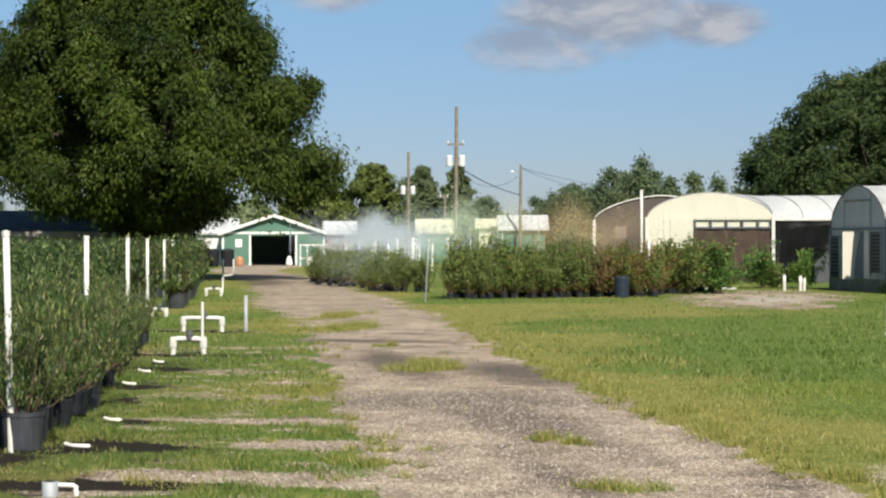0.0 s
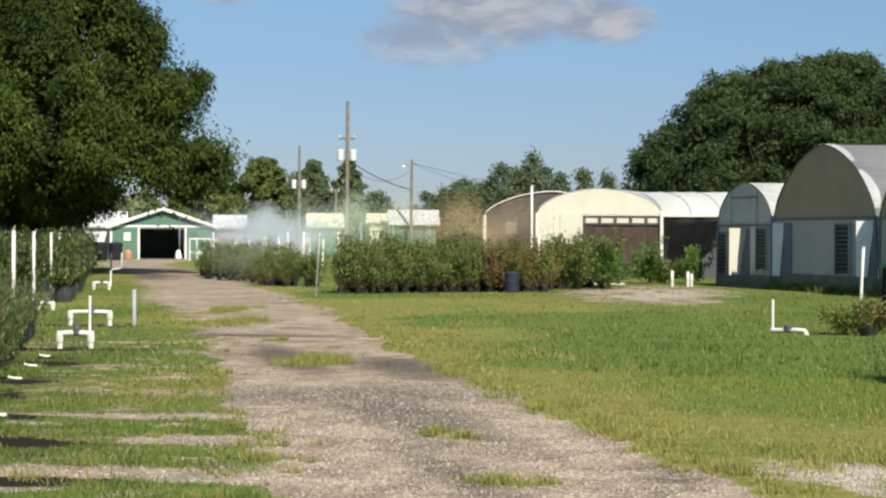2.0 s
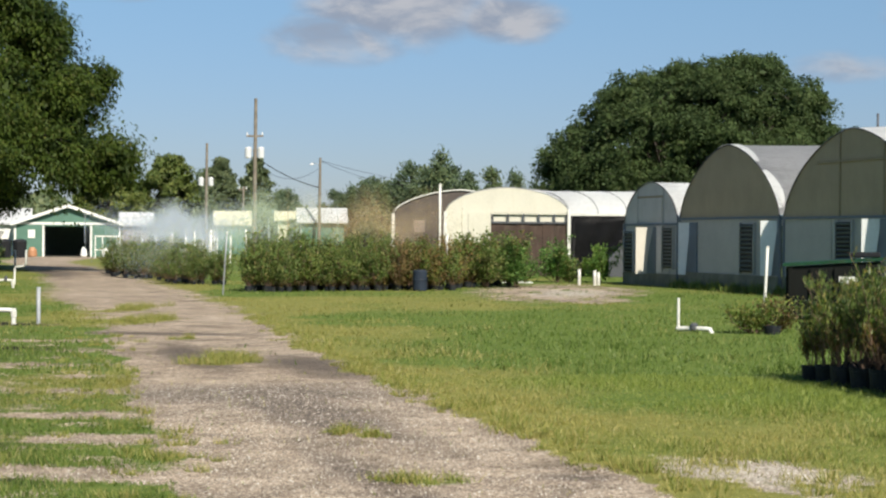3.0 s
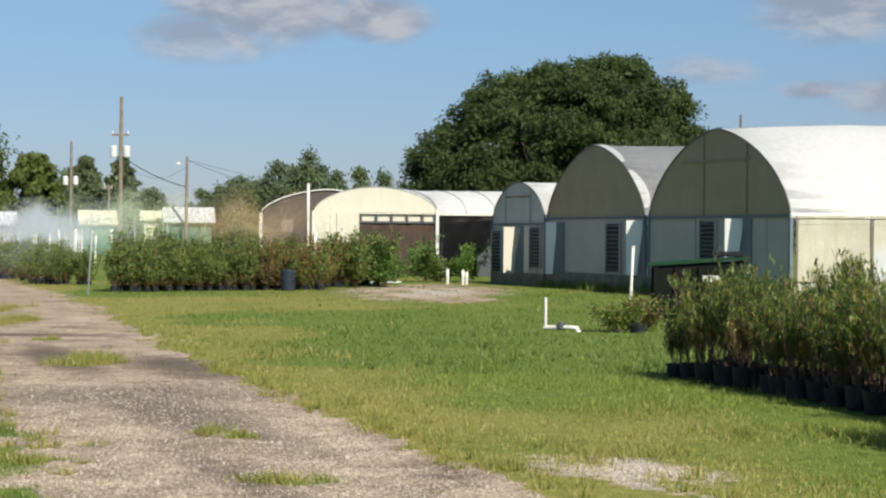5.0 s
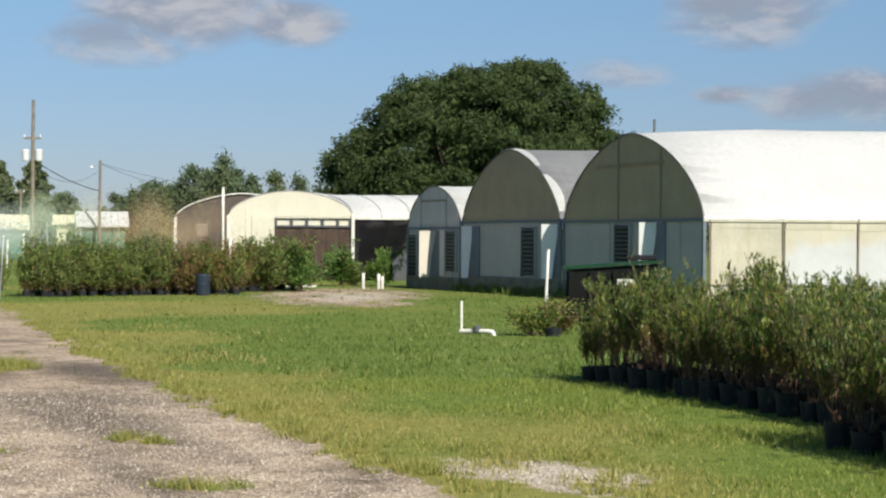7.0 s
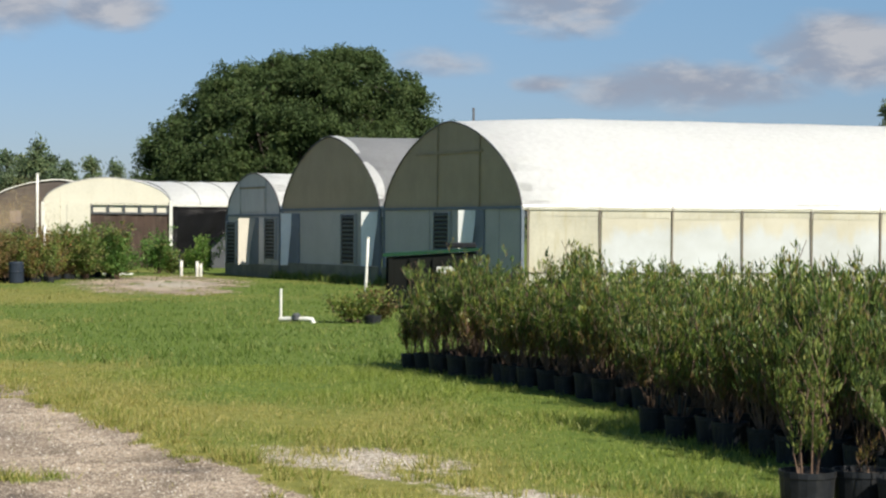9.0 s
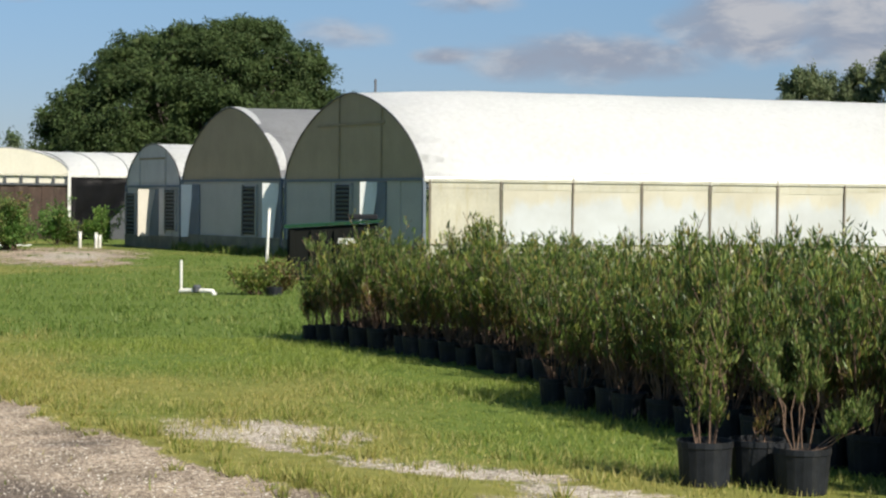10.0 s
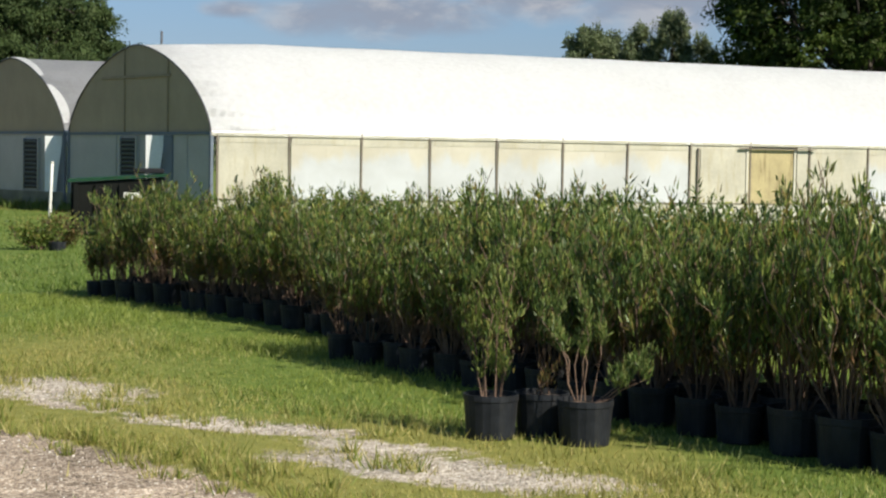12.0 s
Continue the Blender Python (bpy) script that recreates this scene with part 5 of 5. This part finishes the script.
    limbs = [tube([(0, 0, -0.1), (0.1, 0, h * 0.5), (0, 0.1, h * 0.97)], [0.22, 0.16, 0.04], 6)]
    P, D = [], []
    for i in range(30):
        u = rng.uniform(0.25, 1.0)
        a = rng.uniform(0, math.tau)
        l = wd * (1.12 - u) * rng.uniform(0.4, 1.15) + 0.15
        c = np.array([math.cos(a) * l, math.sin(a) * l, h * u + rng.uniform(-0.2, 0.3)])
        limbs.append(tube(np.stack([[0, 0, h * u - 0.3], c * [0.5, 0.5, 1], c]), [0.06, 0.04, 0.02], 4))
        n = 60
        P.append(c + rng.normal(0, 1, (n, 3)) * [0.32, 0.32, 0.26])
        D.append(rng.normal(0, 0.8, (n, 3)) + [0, 0, 0.9])
    part("trunk", mesh_np("trunk", *join(limbs), M["bark"]), None, ob)
    P, D = np.concatenate(P), np.concatenate(D)
    n = len(P)
    V, q = leaves(P, D, 0.34 * rng.uniform(0.6, 1.4, n), 0.085 * rng.uniform(0.7, 1.3, n), rng, True, P * [1, 1, 0] + [0, 0, 0.5], 0.6)
    part("crown", mesh_np("crown", V, q, M[mat]), None, ob)
    return ob


pines = [pine("pine_tree", (0, 0, -80), 40 + i, 8.2, 1.35, "slim dark pine on the far tree line") for i in range(4)]
far = random.Random(9)
LINE = [(-11.2, 6.4), (-10.8, 6.0), (-9.3, 5.9), (-8.8, 6.5), (-8.3, 6.6), (-7.6, 8.2), (-7.15, 8.6), (-6.5, 8.3), (-5.9, 9.4), (-5.6, 9.1), (-5.0, 8.2), (-4.5, 8.0), (-3.9, 7.8), (-13.8, 7.2)]
LINE += [(a - 0.42, h * far.uniform(0.74, 0.92)) for a, h in LINE]
for a, h in LINE + [(far.uniform(-34, 40), far.uniform(6.5, 8)) for _ in range(38)]:
    D = far.uniform(160, 185) if (a, h) in LINE else far.uniform(185, 240)
    for rep in range(2 if h < 8 else 1):
        aa = radians(a + far.uniform(-0.25, 0.25))
        ob = copy_thing(far.choice(pines), Matrix.Translation((D * math.sin(aa), D * math.cos(aa), 0)) @ Matrix.Rotation(far.uniform(0, 6.28), 4, "Z"))
        s = h / 8.2 * far.uniform(0.88, 1.0)
        ob.scale = (s, s, s)
for k in pines:
    drop(k)

rng = np.random.default_rng(77)
n = 80000
a = np.radians(rng.uniform(-40, 48, n))
D_ = rng.uniform(195, 260, n)
top = 5.2 + 0.9 * np.sin(a * 90) * np.sin(a * 37 + 1) + 0.7 * np.sin(a * 210) - 2.0 * np.exp(-((np.degrees(a) + 10.0) / 0.35) ** 2)
P = np.stack([D_ * np.sin(a), D_ * np.cos(a), top * rng.uniform(0, 1, n) ** 0.7], 1)
V, q = leaves(P, rng.normal(0, 1, (n, 3)) + [0, 0, 0.8], np.full(n, 0.8), np.full(n, 0.27), rng, True, P * [-1, -1, 0] / 100 + [0.3, 0, 0.8], 0.6)
tagged(new("far_woods", mesh_np("far_woods", V, q, M["leaf_far"])), "low green woods along the horizon", "woods", kind="stuff")


# ------------------------------------------------------------------ sheds and houses
def gable_house(name, at, turn, wd, dp, eave, peak, wall, roof, trim, label, door=None, over=0.3):
    """A gabled building; its gable end is local -y, centred on x."""
    h = empty(name, at, turn, label=label, category="building")
    hw = wd / 2
    t = 0.1
    a, b = (door[0], door[1]) if door else (0, 0)
    if door:
        part("front_wall", box(-hw, a, -t, 0, 0, eave), wall, h)
        part("front_wall", box(b, hw, -t, 0, 0, eave), wall, h)
        part("front_wall", box(a, b, -t, 0, door[2], eave), wall, h)
        part("floor_slab", box(-hw + t, hw - t, 0, dp - t, 0.0, 0.02), M["dark_inside"], h)
        for x in (a, b):
            part("door_trim", box(x - 0.07, x + 0.07, -t - 0.04, -t, 0, door[2] + 0.05), trim, h)
    else:
        part("front_wall", box(-hw, hw, -t, 0, 0, eave), wall, h)
    part("gable", prism([(-hw, eave), (hw, eave), (0, peak)], -t, 0), wall, h)
    part("side_wall", box(-hw, -hw + t, 0, dp - t, 0, eave), wall, h)
    part("side_wall", box(hw - t, hw, 0, dp - t, 0, eave), wall, h)
    part("rear_wall", box(-hw, hw, dp - t, dp, 0, eave), wall, h)
    part("rear_gable", prism([(-hw, eave), (hw, eave), (0, peak)], dp - t, dp), wall, h)
    sl = (peak - eave) / hw
    for s in (-1, 1):
        e = hw + over
        o = [(0, peak), (0, peak + 0.1), (s * e, peak - sl * e + 0.1), (s * e, peak - sl * e)]
        part("roof_plane", prism(o, -t - over, dp + over), roof, h)
        o2 = [(0, peak - 0.1), (0, peak + 0.12), (s * e, peak - sl * e + 0.12), (s * e, peak - sl * e - 0.1)]
        part("barge_board", prism(o2, -t - over - 0.04, -t - over), trim, h)
        part("corner_trim", box(s * hw - 0.07, s * hw + 0.07, -t - 0.03, -t, 0, eave), trim, h)
    part("eave_trim", box(-hw, hw, -t - 0.03, -t, eave - 0.1, eave + 0.06), trim, h)
    return h


shed = gable_house("garage_shed", (-37.7, 116.5, 0), 18.0, 6.9, 8.0, 2.25, 3.42, M["green_wall"], M["white_roof"], M["white_trim"], "green metal garage with white trim and open dark doorway", (-1.6, 1.55, 2.05))
part("wall_sign", box(-2.6, -2.15, -0.14, -0.1, 1.25, 1.8), M["white_trim"], shed, "small white notice")
cottage = gable_house("house", (-32.2, 77.8, 0), 115, 7.0, 11.0, 2.05, 2.95, M["cream_wall"], M["dark_roof"], M["white_trim"], "low house with dark shingle roof under the oak")
part("fascia", box(-3.86, -3.81, -0.4, 11.3, 1.8, 2.06), M["fascia"], cottage, "pale weathered fascia board")
for yy in (0.2, 2.4, 4.6, 6.8, 9.0):
    part("porch_post", box(-3.78, -3.68, yy, yy + 0.1, 0, 1.95), M["fascia"], cottage, "pale porch post")
part("porch_rail", box(-3.76, -3.7, 2.5, 6.8, 1.2, 1.28), M["fascia"], cottage)
gable_house("storage_shed", (-42.2, 121.0, 0), 110, 3.5, 2.6, 2.3, 3.2, M["white_trim"], M["white_roof"], M["white_trim"], "small white storage building")
gable_house("storage_shed", (-34.0, 123.0, 0), 105, 2.3, 1.7, 2.3, 3.0, M["faded_red"], M["white_roof"], M["white_trim"], "faded red outbuilding with white roof behind the spray")
gable_house("green_shed", (-23.35, 125.5, 0), -78, 3.4, 2.9, 2.55, 3.42, M["green_wall"], M["white_roof"], M["white_trim"], "green shed with white metal roof")
gable_house("storage_shed", (-25.4, 127.8, 0), -80, 2.2, 1.2, 2.7, 3.2, M["cream_wall"], M["cream_wall"], M["white_trim"], "cream outbuilding beside the green shed")
gable_house("long_shed", (-32.6, 139.0, 0), -75, 2.2, 2.3, 2.5, 3.35, M["green_wall"], M["cream_wall"], M["white_trim"], "green shed with a cream roof beyond the spray")


# ------------------------------------------------------------------ poles, wires, pipes
def pole(name, at, h, r, label, tanks=(), arm=None, lamp=None):
    ob = empty(name, at, 0, label=label, category="utility pole", group="utility poles")
    part("mast", mesh_np("mast", *tube([(0, 0, -0.1), (0.02, 0, h * 0.5), (0.06, 0, h)], [r, r * 0.85, r * 0.65], 10), M["pole_wood"]), None, ob)
    for x, z in tanks:
        tk = part("transformer", lathe([(0.0, 0), (0.2, 0.02), (0.22, 0.08), (0.22, 0.66), (0.18, 0.74), (0.0, 0.76)], 14), M["insul"], ob, "pale grey transformer tank")
        tk.location = (x, -0.05, z)
        part("bracket", box(min(0, x), max(0, x), -0.04, 0.04, z + 0.5, z + 0.56), M["galv"], ob)
    if arm:
        part("cross_arm", box(-arm[0], arm[0], -0.06, 0.06, arm[1], arm[1] + 0.12), M["pole_wood"], ob)
        for x in (-arm[0] + 0.05, 0.0, arm[0] - 0.05):
            ins = part("insulator", lathe([(0.05, 0), (0.06, 0.04), (0.03, 0.1), (0.05, 0.14), (0.02, 0.2)], 8), M["insul"], ob)
            ins.location = (x, 0, arm[1] + 0.12)
    if lamp:
        V, q = tube([(0, 0, lamp), (-0.3, 0, lamp + 0.12), (-0.5, 0, lamp + 0.1)], 0.025, 6)
        part("lamp_arm", mesh_np("lamp_arm", V, q, M["galv"]), None, ob)
        hd = part("lamp_head", lathe([(0.03, 0.16), (0.1, 0.1), (0.17, 0.02), (0.16, 0.0)], 12), M["insul"], ob, "pale lamp head")
        hd.location = (-0.55, 0, lamp - 0.02)
    return ob


pole("utility_pole", (-24.25, 113.4, 0), 10.4, 0.155, "tall weathered wooden utility pole with two transformers", [(-0.42, 6.5), (0.42, 6.5)], (0.55, 7.9))
pole("utility_pole", (-35.3, 145.8, 0), 9.2, 0.15, "weathered wooden utility pole with two transformers", [(-0.42, 5.6), (0.42, 5.6)])
pole("utility_pole", (-21.7, 123.1, 0), 7.0, 0.13, "short wooden pole with a yard lamp", lamp=6.5)
pole("utility_pole", (-32.3, 146.4, 0), 5.6, 0.14, "short wooden pole beyond the spray", arm=(0.35, 5.3))
pole("utility_pole", (-20.5, 165.0, 0), 6.4, 0.14, "thin distant wooden pole")


def cable(a, b, sag, r=0.02):
    a, b = np.array(a, float), np.array(b, float)
    t = np.linspace(0, 1, 17)[:, None]
    pts = a + (b - a) * t - np.array([0, 0, sag]) * (4 * t * (1 - t))
    ob = new("overhead_cable", mesh_np("overhead_cable", *tube(pts, r, 4), M["wire"]))
    return tagged(ob, "thin black overhead cable slung between poles", "cable", "overhead cables")


cable((-24.2, 113.4, 6.6), (-21.7, 123.1, 4.9), 0.25, 0.03)
cable((-24.2, 113.4, 6.2), (-21.7, 123.1, 6.3), 0.9, 0.012)
cable((-21.7, 123.1, 6.8), (-20.5, 165.0, 6.3), 0.4, 0.015)
cable((-21.7, 123.1, 6.8), (-5.0, 165.0, 5.6), 0.9, 0.012)


def pipe_mesh(pts, r=0.024, sides=8):
    return mesh_np("pipe", *tube(pts, r, sides), M["white_pvc"], None, True)


def white_post(at, h, r=0.022, lean=(0, 0), label="white plastic riser pipe standing by the bed"):
    ob = new("riser_post", mesh_np("riser_post", *tube([(0, 0, -0.05), (lean[0] / 2, lean[1] / 2, h / 2), (lean[0], lean[1], h), (lean[0], lean[1], h + 0.002)], [r, r, r, 0.001], 8), M["white_pvc"]))
    ob.location = at
    tagged(ob, label, "pipe", "white riser pipes")
    cap = part("cap", lathe([(r * 1.15, 0), (r * 1.15, 0.04), (r * 0.6, 0.045)], 8), M["white_pvc"], ob)
    cap.location = (lean[0], lean[1], h - 0.03)
    return ob


white_post((-5.99, 12.2, 0), 1.63, 0.026, (-0.04, 0))
for a_, D in ((-23.83, 20.5), (-22.55, 27.0), (-21.93, 34.0), (-21.4, 43.0), (-21.13, 50), (-20.84, 57), (-20.56, 66), (-20.41, 74)):
    white_post((D * math.sin(radians(a_)), D * math.cos(radians(a_)), 0), 1.62, 0.03 if D < 45 else 0.034)
white_post((3.09, 41.4, 0), 1.36, 0.036, (0.06, 0), "white plastic post with dark cap before the greenhouses")
stake = white_post((-10.46, 45.1, 0), 1.62, 0.021, (0.1, 0), "pale grey thin stake leaning slightly in the grass")
stake.data.materials[0] = M["galv"]
white_post((-5.35, 52.0, 0), 1.6, 0.035, (0, 0), "white riser pipe among the shrubs")
white_post((-7.34, 68.6, 0), 3.57, 0.05, (0, 0), "tall white post before the shade house")
for x_, y_ in ((-15.3, 70), (-17.2, 72), (-18.4, 74), (-19.3, 76), (-22.6, 96), (-21.5, 90), (-20.4, 86), (-24, 100)):
    white_post((x_, y_, 0), 1.75, 0.045, (0, 0), "white riser pipe in the far beds")
for x_, h_ in ((-1.62, 0.5), (-1.12, 0.47), (-1.0, 0.4)):
    white_post((x_, 57.6, 0), h_, 0.05, (0, 0), "short white pipe stub at the gravel turn-out")


def manifold(at, w_, h_, turn, label, post=0.0):
    """A white pipe bent up, across and down again, with a dark valve."""
    ob = empty("pipe_manifold", at, turn, label=label, category="pipe", group="irrigation manifolds")
    r = 0.04
    part("arch_pipe", pipe_mesh([(0, 0, -0.03), (0, 0, h_ - 0.05), (0.03, 0, h_ - 0.01), (0.08, 0, h_), (w_ - 0.08, 0, h_), (w_ - 0.03, 0, h_ - 0.01), (w_, 0, h_ - 0.05), (w_, 0, -0.03)], r), None, ob)
    for x in (0, w_):
        part("elbow", lathe([(r * 1.3, h_ - 0.12), (r * 1.3, h_ - 0.02), (r, h_ + 0.03)], 10), M["white_pvc"], ob).location = (x, 0, 0)
    part("valve", lathe([(0.03, 0), (0.055, 0.01), (0.055, 0.09), (0.03, 0.12), (0.02, 0.15)], 10), M["dark_frame"], ob, "dark valve").location = (w_ * 0.55, 0, h_ - 0.02)
    if post:
        part("riser", pipe_mesh([(w_ * 0.6, -0.04, -0.03), (w_ * 0.6, -0.04, post)], 0.025), None, ob)
    return ob


manifold((-9.12, 23.6, 0), 0.44, 0.2, 5, "white plastic irrigation manifold by the bed", 0)
manifold((-11.3, 29.75, 0), 0.7, 0.22, 5, "taller white plastic irrigation manifold", 0)
manifold((-17.8, 48.7, 0), 0.44, 0.22, 5, "white plastic irrigation manifold")
manifold((-13.95, 34.9, 0), 0.3, 0.17, 5, "small white plastic irrigation manifold at a riser")
tagged(part("crank_pipe", pipe_mesh([(-18.4, 51.8, -0.03), (-18.4, 51.8, 0.5), (-18.37, 51.8, 0.54), (-18.1, 51.8, 0.56), (-18.05, 51.8, 0.6), (-18.04, 51.8, 1.05)], 0.03), None), "white cranked riser pipe beside the lane", "pipe", "white riser pipes")
tagged(part("pvc_riser", pipe_mesh([(-8.72, 23.7, -0.03), (-8.72, 23.7, 0.72)], 0.022), M["grey_pvc"]), "thin grey riser pipe at the manifold", "pipe", "white riser pipes")
for (x, y), h_, r_, mt in (((-10.21, 29.96), 0.62, 0.035, "grey_pvc"), ((-25.2, 71, ), 0.85, 0.04, "white_pvc"), ((-4.75, 10.2), 0.075, 0.05, "grey_pvc")):
    st = part("pipe_stub", mesh_np("pipe_stub", *tube([(x, y, -0.05), (x, y, h_), (x, y, h_ + 0.001)], [r_, r_, r_ * 0.8], 10), M[mt]), None)
    tagged(st, "grey pipe stub standing in the grass beside the lane", "pipe", "pipe stubs")
for x, y, l in ((-5.62, 12.4, 0.2), (-6.12, 14.3, 0.14), (-7.5, 18.0, 0.14), (-8.05, 19.8, 0.14), (-8.5, 21.4, 0.12)):
    ob = tagged(part("lateral_pipe", pipe_mesh([(x - 0.04, y + 0.01, 0.045), (x + 0.02, y, 0.032), (x + l * 0.8, y + 0.01, 0.03), (x + l * 0.8, y + 0.01, 0.028)], 0.015), None), "short white pipe end lying at the pots", "pipe", "lateral pipe ends")
stub_branch = tagged(part("branch_pipe", pipe_mesh([(-4.82, 10.25, 0.04), (-4.72, 10.27, 0.045), (-4.63, 10.27, 0.045), (-4.61, 10.27, 0.037), (-4.605, 10.27, -0.02)], 0.016), None), "white pipe tee and elbow beside the grey stub", "pipe", "lateral pipe ends")
riser = empty("field_riser", (0.81, 29.75, 0), -32, label="white riser pipe with elbow and dark valve in the grass", category="pipe")
part("riser", pipe_mesh([(0, 0, 0.03), (0, 0, 0.55)], 0.025), None, riser)
part("branch", pipe_mesh([(-0.02, 0, 0.04), (0.25, 0, 0.05), (0.5, 0, 0.055), (0.6, 0, 0.05), (0.64, 0, -0.02)], 0.04), None, riser)
part("valve", lathe([(0.05, 0), (0.07, 0.02), (0.07, 0.1), (0.04, 0.13)], 10), M["dark_frame"], riser, "dark valve").location = (0.3, 0, 0.02)

# green dumpster behind the block
dump = empty("dumpster", (2.95, 34.2, 0), -6, label="green steel dumpster with sloping lid behind the shrubs", category="dumpster")
part("body", prism([(0, 0.12), (1.75, 0.12), (1.75, 1.12), (0, 1.0)], 0, 1.3), M["black_steel"], dump)
part("lid", prism([(-0.06, 1.02), (1.8, 1.15), (1.8, 1.2), (-0.06, 1.08)], -0.06, 1.36), M["green_box"], dump)
part("notice", box(0.98, 1.3, -0.085, -0.072, 0.72, 0.84), M["white_trim"], dump, "small white notice plate")
part("lid_box", box(1.2, 1.75, 0.3, 0.8, 1.2, 1.3, 0.02), M["louver"], dump, "black box on the lid")
for x in (0.05, 0.45, 0.9, 1.35, 1.66):
    part("rib", box(x, x + 0.08, -0.07, 0.0, 0.12, 1.0), M["black_steel"], dump)
barrel = part("barrel", lathe([(0.18, 0), (0.2, 0.03), (0.205, 0.3), (0.215, 0.32), (0.205, 0.34), (0.205, 0.56), (0.18, 0.6), (0.0, 0.6)], 18), M["blue_barrel"])
tagged(barrel, "slate blue plastic barrel at the shrub block", "barrel").location = (-5.85, 49.5, 0)
tagged(part("stack_pipe", mesh_np("stack_pipe", *tube([(8.32, 61.4, 0), (8.32, 61.4, 5.8), (8.32, 61.4, 5.81)], [0.04, 0.04, 0.03], 8), M["dark_frame"]), None), "thin dark vent pipe beyond the roofs", "vent pipe")
tagged(part("board", box(-4.2, -3.2, 58.9, 59.1, 0.0, 0.06, 0.01), M["white_trim"]), "pale board lying on the ground", "board")
urn = part("orange_cooler", lathe([(0.28, 0), (0.32, 0.05), (0.3, 0.4), (0.18, 0.6), (0.08, 0.64)], 14), M["orange"])
tagged(urn, "orange drum at the garage door", "drum").location = (-39.6, 114.9, 0)
for nm, at, lab in (("sack", (-36.2, 115.3), "white sack at the garage door"), ("sack", (-34.7, 115.4), "pale sack beside the garage")):
    o = part(nm, lathe([(0.18, 0), (0.24, 0.1), (0.2, 0.4), (0.12, 0.6), (0.05, 0.66)], 10), M["white_trim"])
    tagged(o, lab, "sack").location = (*at, 0)
rack = empty("pipe_rack", (-32.9, 110.0, 0), 15, label="white pipe frame bench beside the garage", category="rack")
part("top_rail", box(-0.9, 0.9, -0.04, 0.04, 1.35, 1.45), M["white_pvc"], rack)
for xx in (-0.85, -0.4, 0.1, 0.5, 0.85):
    part("leg", box(xx - 0.04, xx + 0.04, -0.04, 0.04, 0, 1.35), M["white_pvc"], rack)
part("low_rail", box(-0.9, 0.9, -0.03, 0.03, 0.5, 0.58), M["white_pvc"], rack)
for i in range(9):
    a_ = radians(-15.6 + 0.32 * i + 0.1 * (i % 3))
    white_post((98 * math.sin(a_), 98 * math.cos(a_), 0), 1.5 + 0.2 * (i % 2), 0.05, (0.05 * (i % 3 - 1), 0), "white riser pipe in the far beds")
for x, y in ((-39.4, 109), (-38.6, 109.6)):
    o = part("bin", lathe([(0.4, 0), (0.45, 0.95), (0.47, 1.0), (0.44, 1.1), (0.2, 1.18)], 12), M["louver"])
    tagged(o, "dark covered bin beside the lane's end", "bin").location = (x, y, 0)


# ------------------------------------------------------------------ sprinkler spray
def spray(name, n, a0, a1, z0, z1, d0, d1, col, size, seed, label):
    rng = np.random.default_rng(seed)
    u = np.clip(rng.normal(0.5, 0.22, n), 0, 1)
    a = np.radians(a0 + (a1 - a0) * u)
    D = rng.uniform(d0, d1, n)
    z = z0 + (z1 - z0) * np.clip(rng.normal(0.45, 0.2, n) + 0.12 * np.sin(u * 17), 0, 1)
    P = np.stack([D * np.sin(a), D * np.cos(a), z], 1)
    V = P[:, None] + rng.normal(0, 1, (n, 3, 3)) * (size * rng.uniform(0.4, 1.1, (n, 1, 1)))
    m, k = material(name + "_water")
    df = k.n("ShaderNodeBsdfDiffuse", {"Color": (*col, 1)})
    tl = k.n("ShaderNodeBsdfTranslucent", {"Color": (*col, 1)})
    tp = k.n("ShaderNodeBsdfTransparent")
    s1 = k.n("ShaderNodeMixShader", {0: 0.5, 1: df.outputs[0], 2: tl.outputs[0]})
    s2 = k.n("ShaderNodeMixShader", {0: 0.84, 1: s1.outputs[0], 2: tp.outputs[0]})
    k.t.links.new(s2.outputs[0], k.out.inputs[0])
    ob = new(name, mesh_np(name, V.reshape(-1, 3), np.arange(3 * n).reshape(n, 3), m))
    ob.visible_shadow = False
    return tagged(ob, label, "water spray", kind="stuff")


# rainbow light is put into the droplets' colour, tinted by bearing
spray("sprinkler_spray", 115000, -17.4, -11.6, 0.8, 3.0, 70, 85, (0.80, 0.88, 1.0), 0.028, 1, "fine white sprinkler mist over the far beds")
spray("sprinkler_spray", 50000, -14.0, -9.4, 1.0, 3.5, 62, 80, (0.80, 0.92, 0.70), 0.027, 2, "thin sprinkler mist with a faint green rainbow tint")
spray("sprinkler_spray", 76000, -11.0, -5.4, 1.0, 3.2, 58, 66, (0.80, 0.60, 0.36), 0.019, 3, "thin sprinkler mist with a warm rainbow tint")
spray("sprinkler_spray", 34000, -15.9, -13.1, 1.2, 2.8, 72, 82, (0.80, 0.88, 1.0), 0.026, 5, "dense core of the white sprinkler mist")
spray("sprinkler_spray", 15000, -17.2, -12.0, 0.1, 1.9, 55, 64, (0.80, 0.88, 0.95), 0.02, 4, "drifting mist low over the small shrubs")
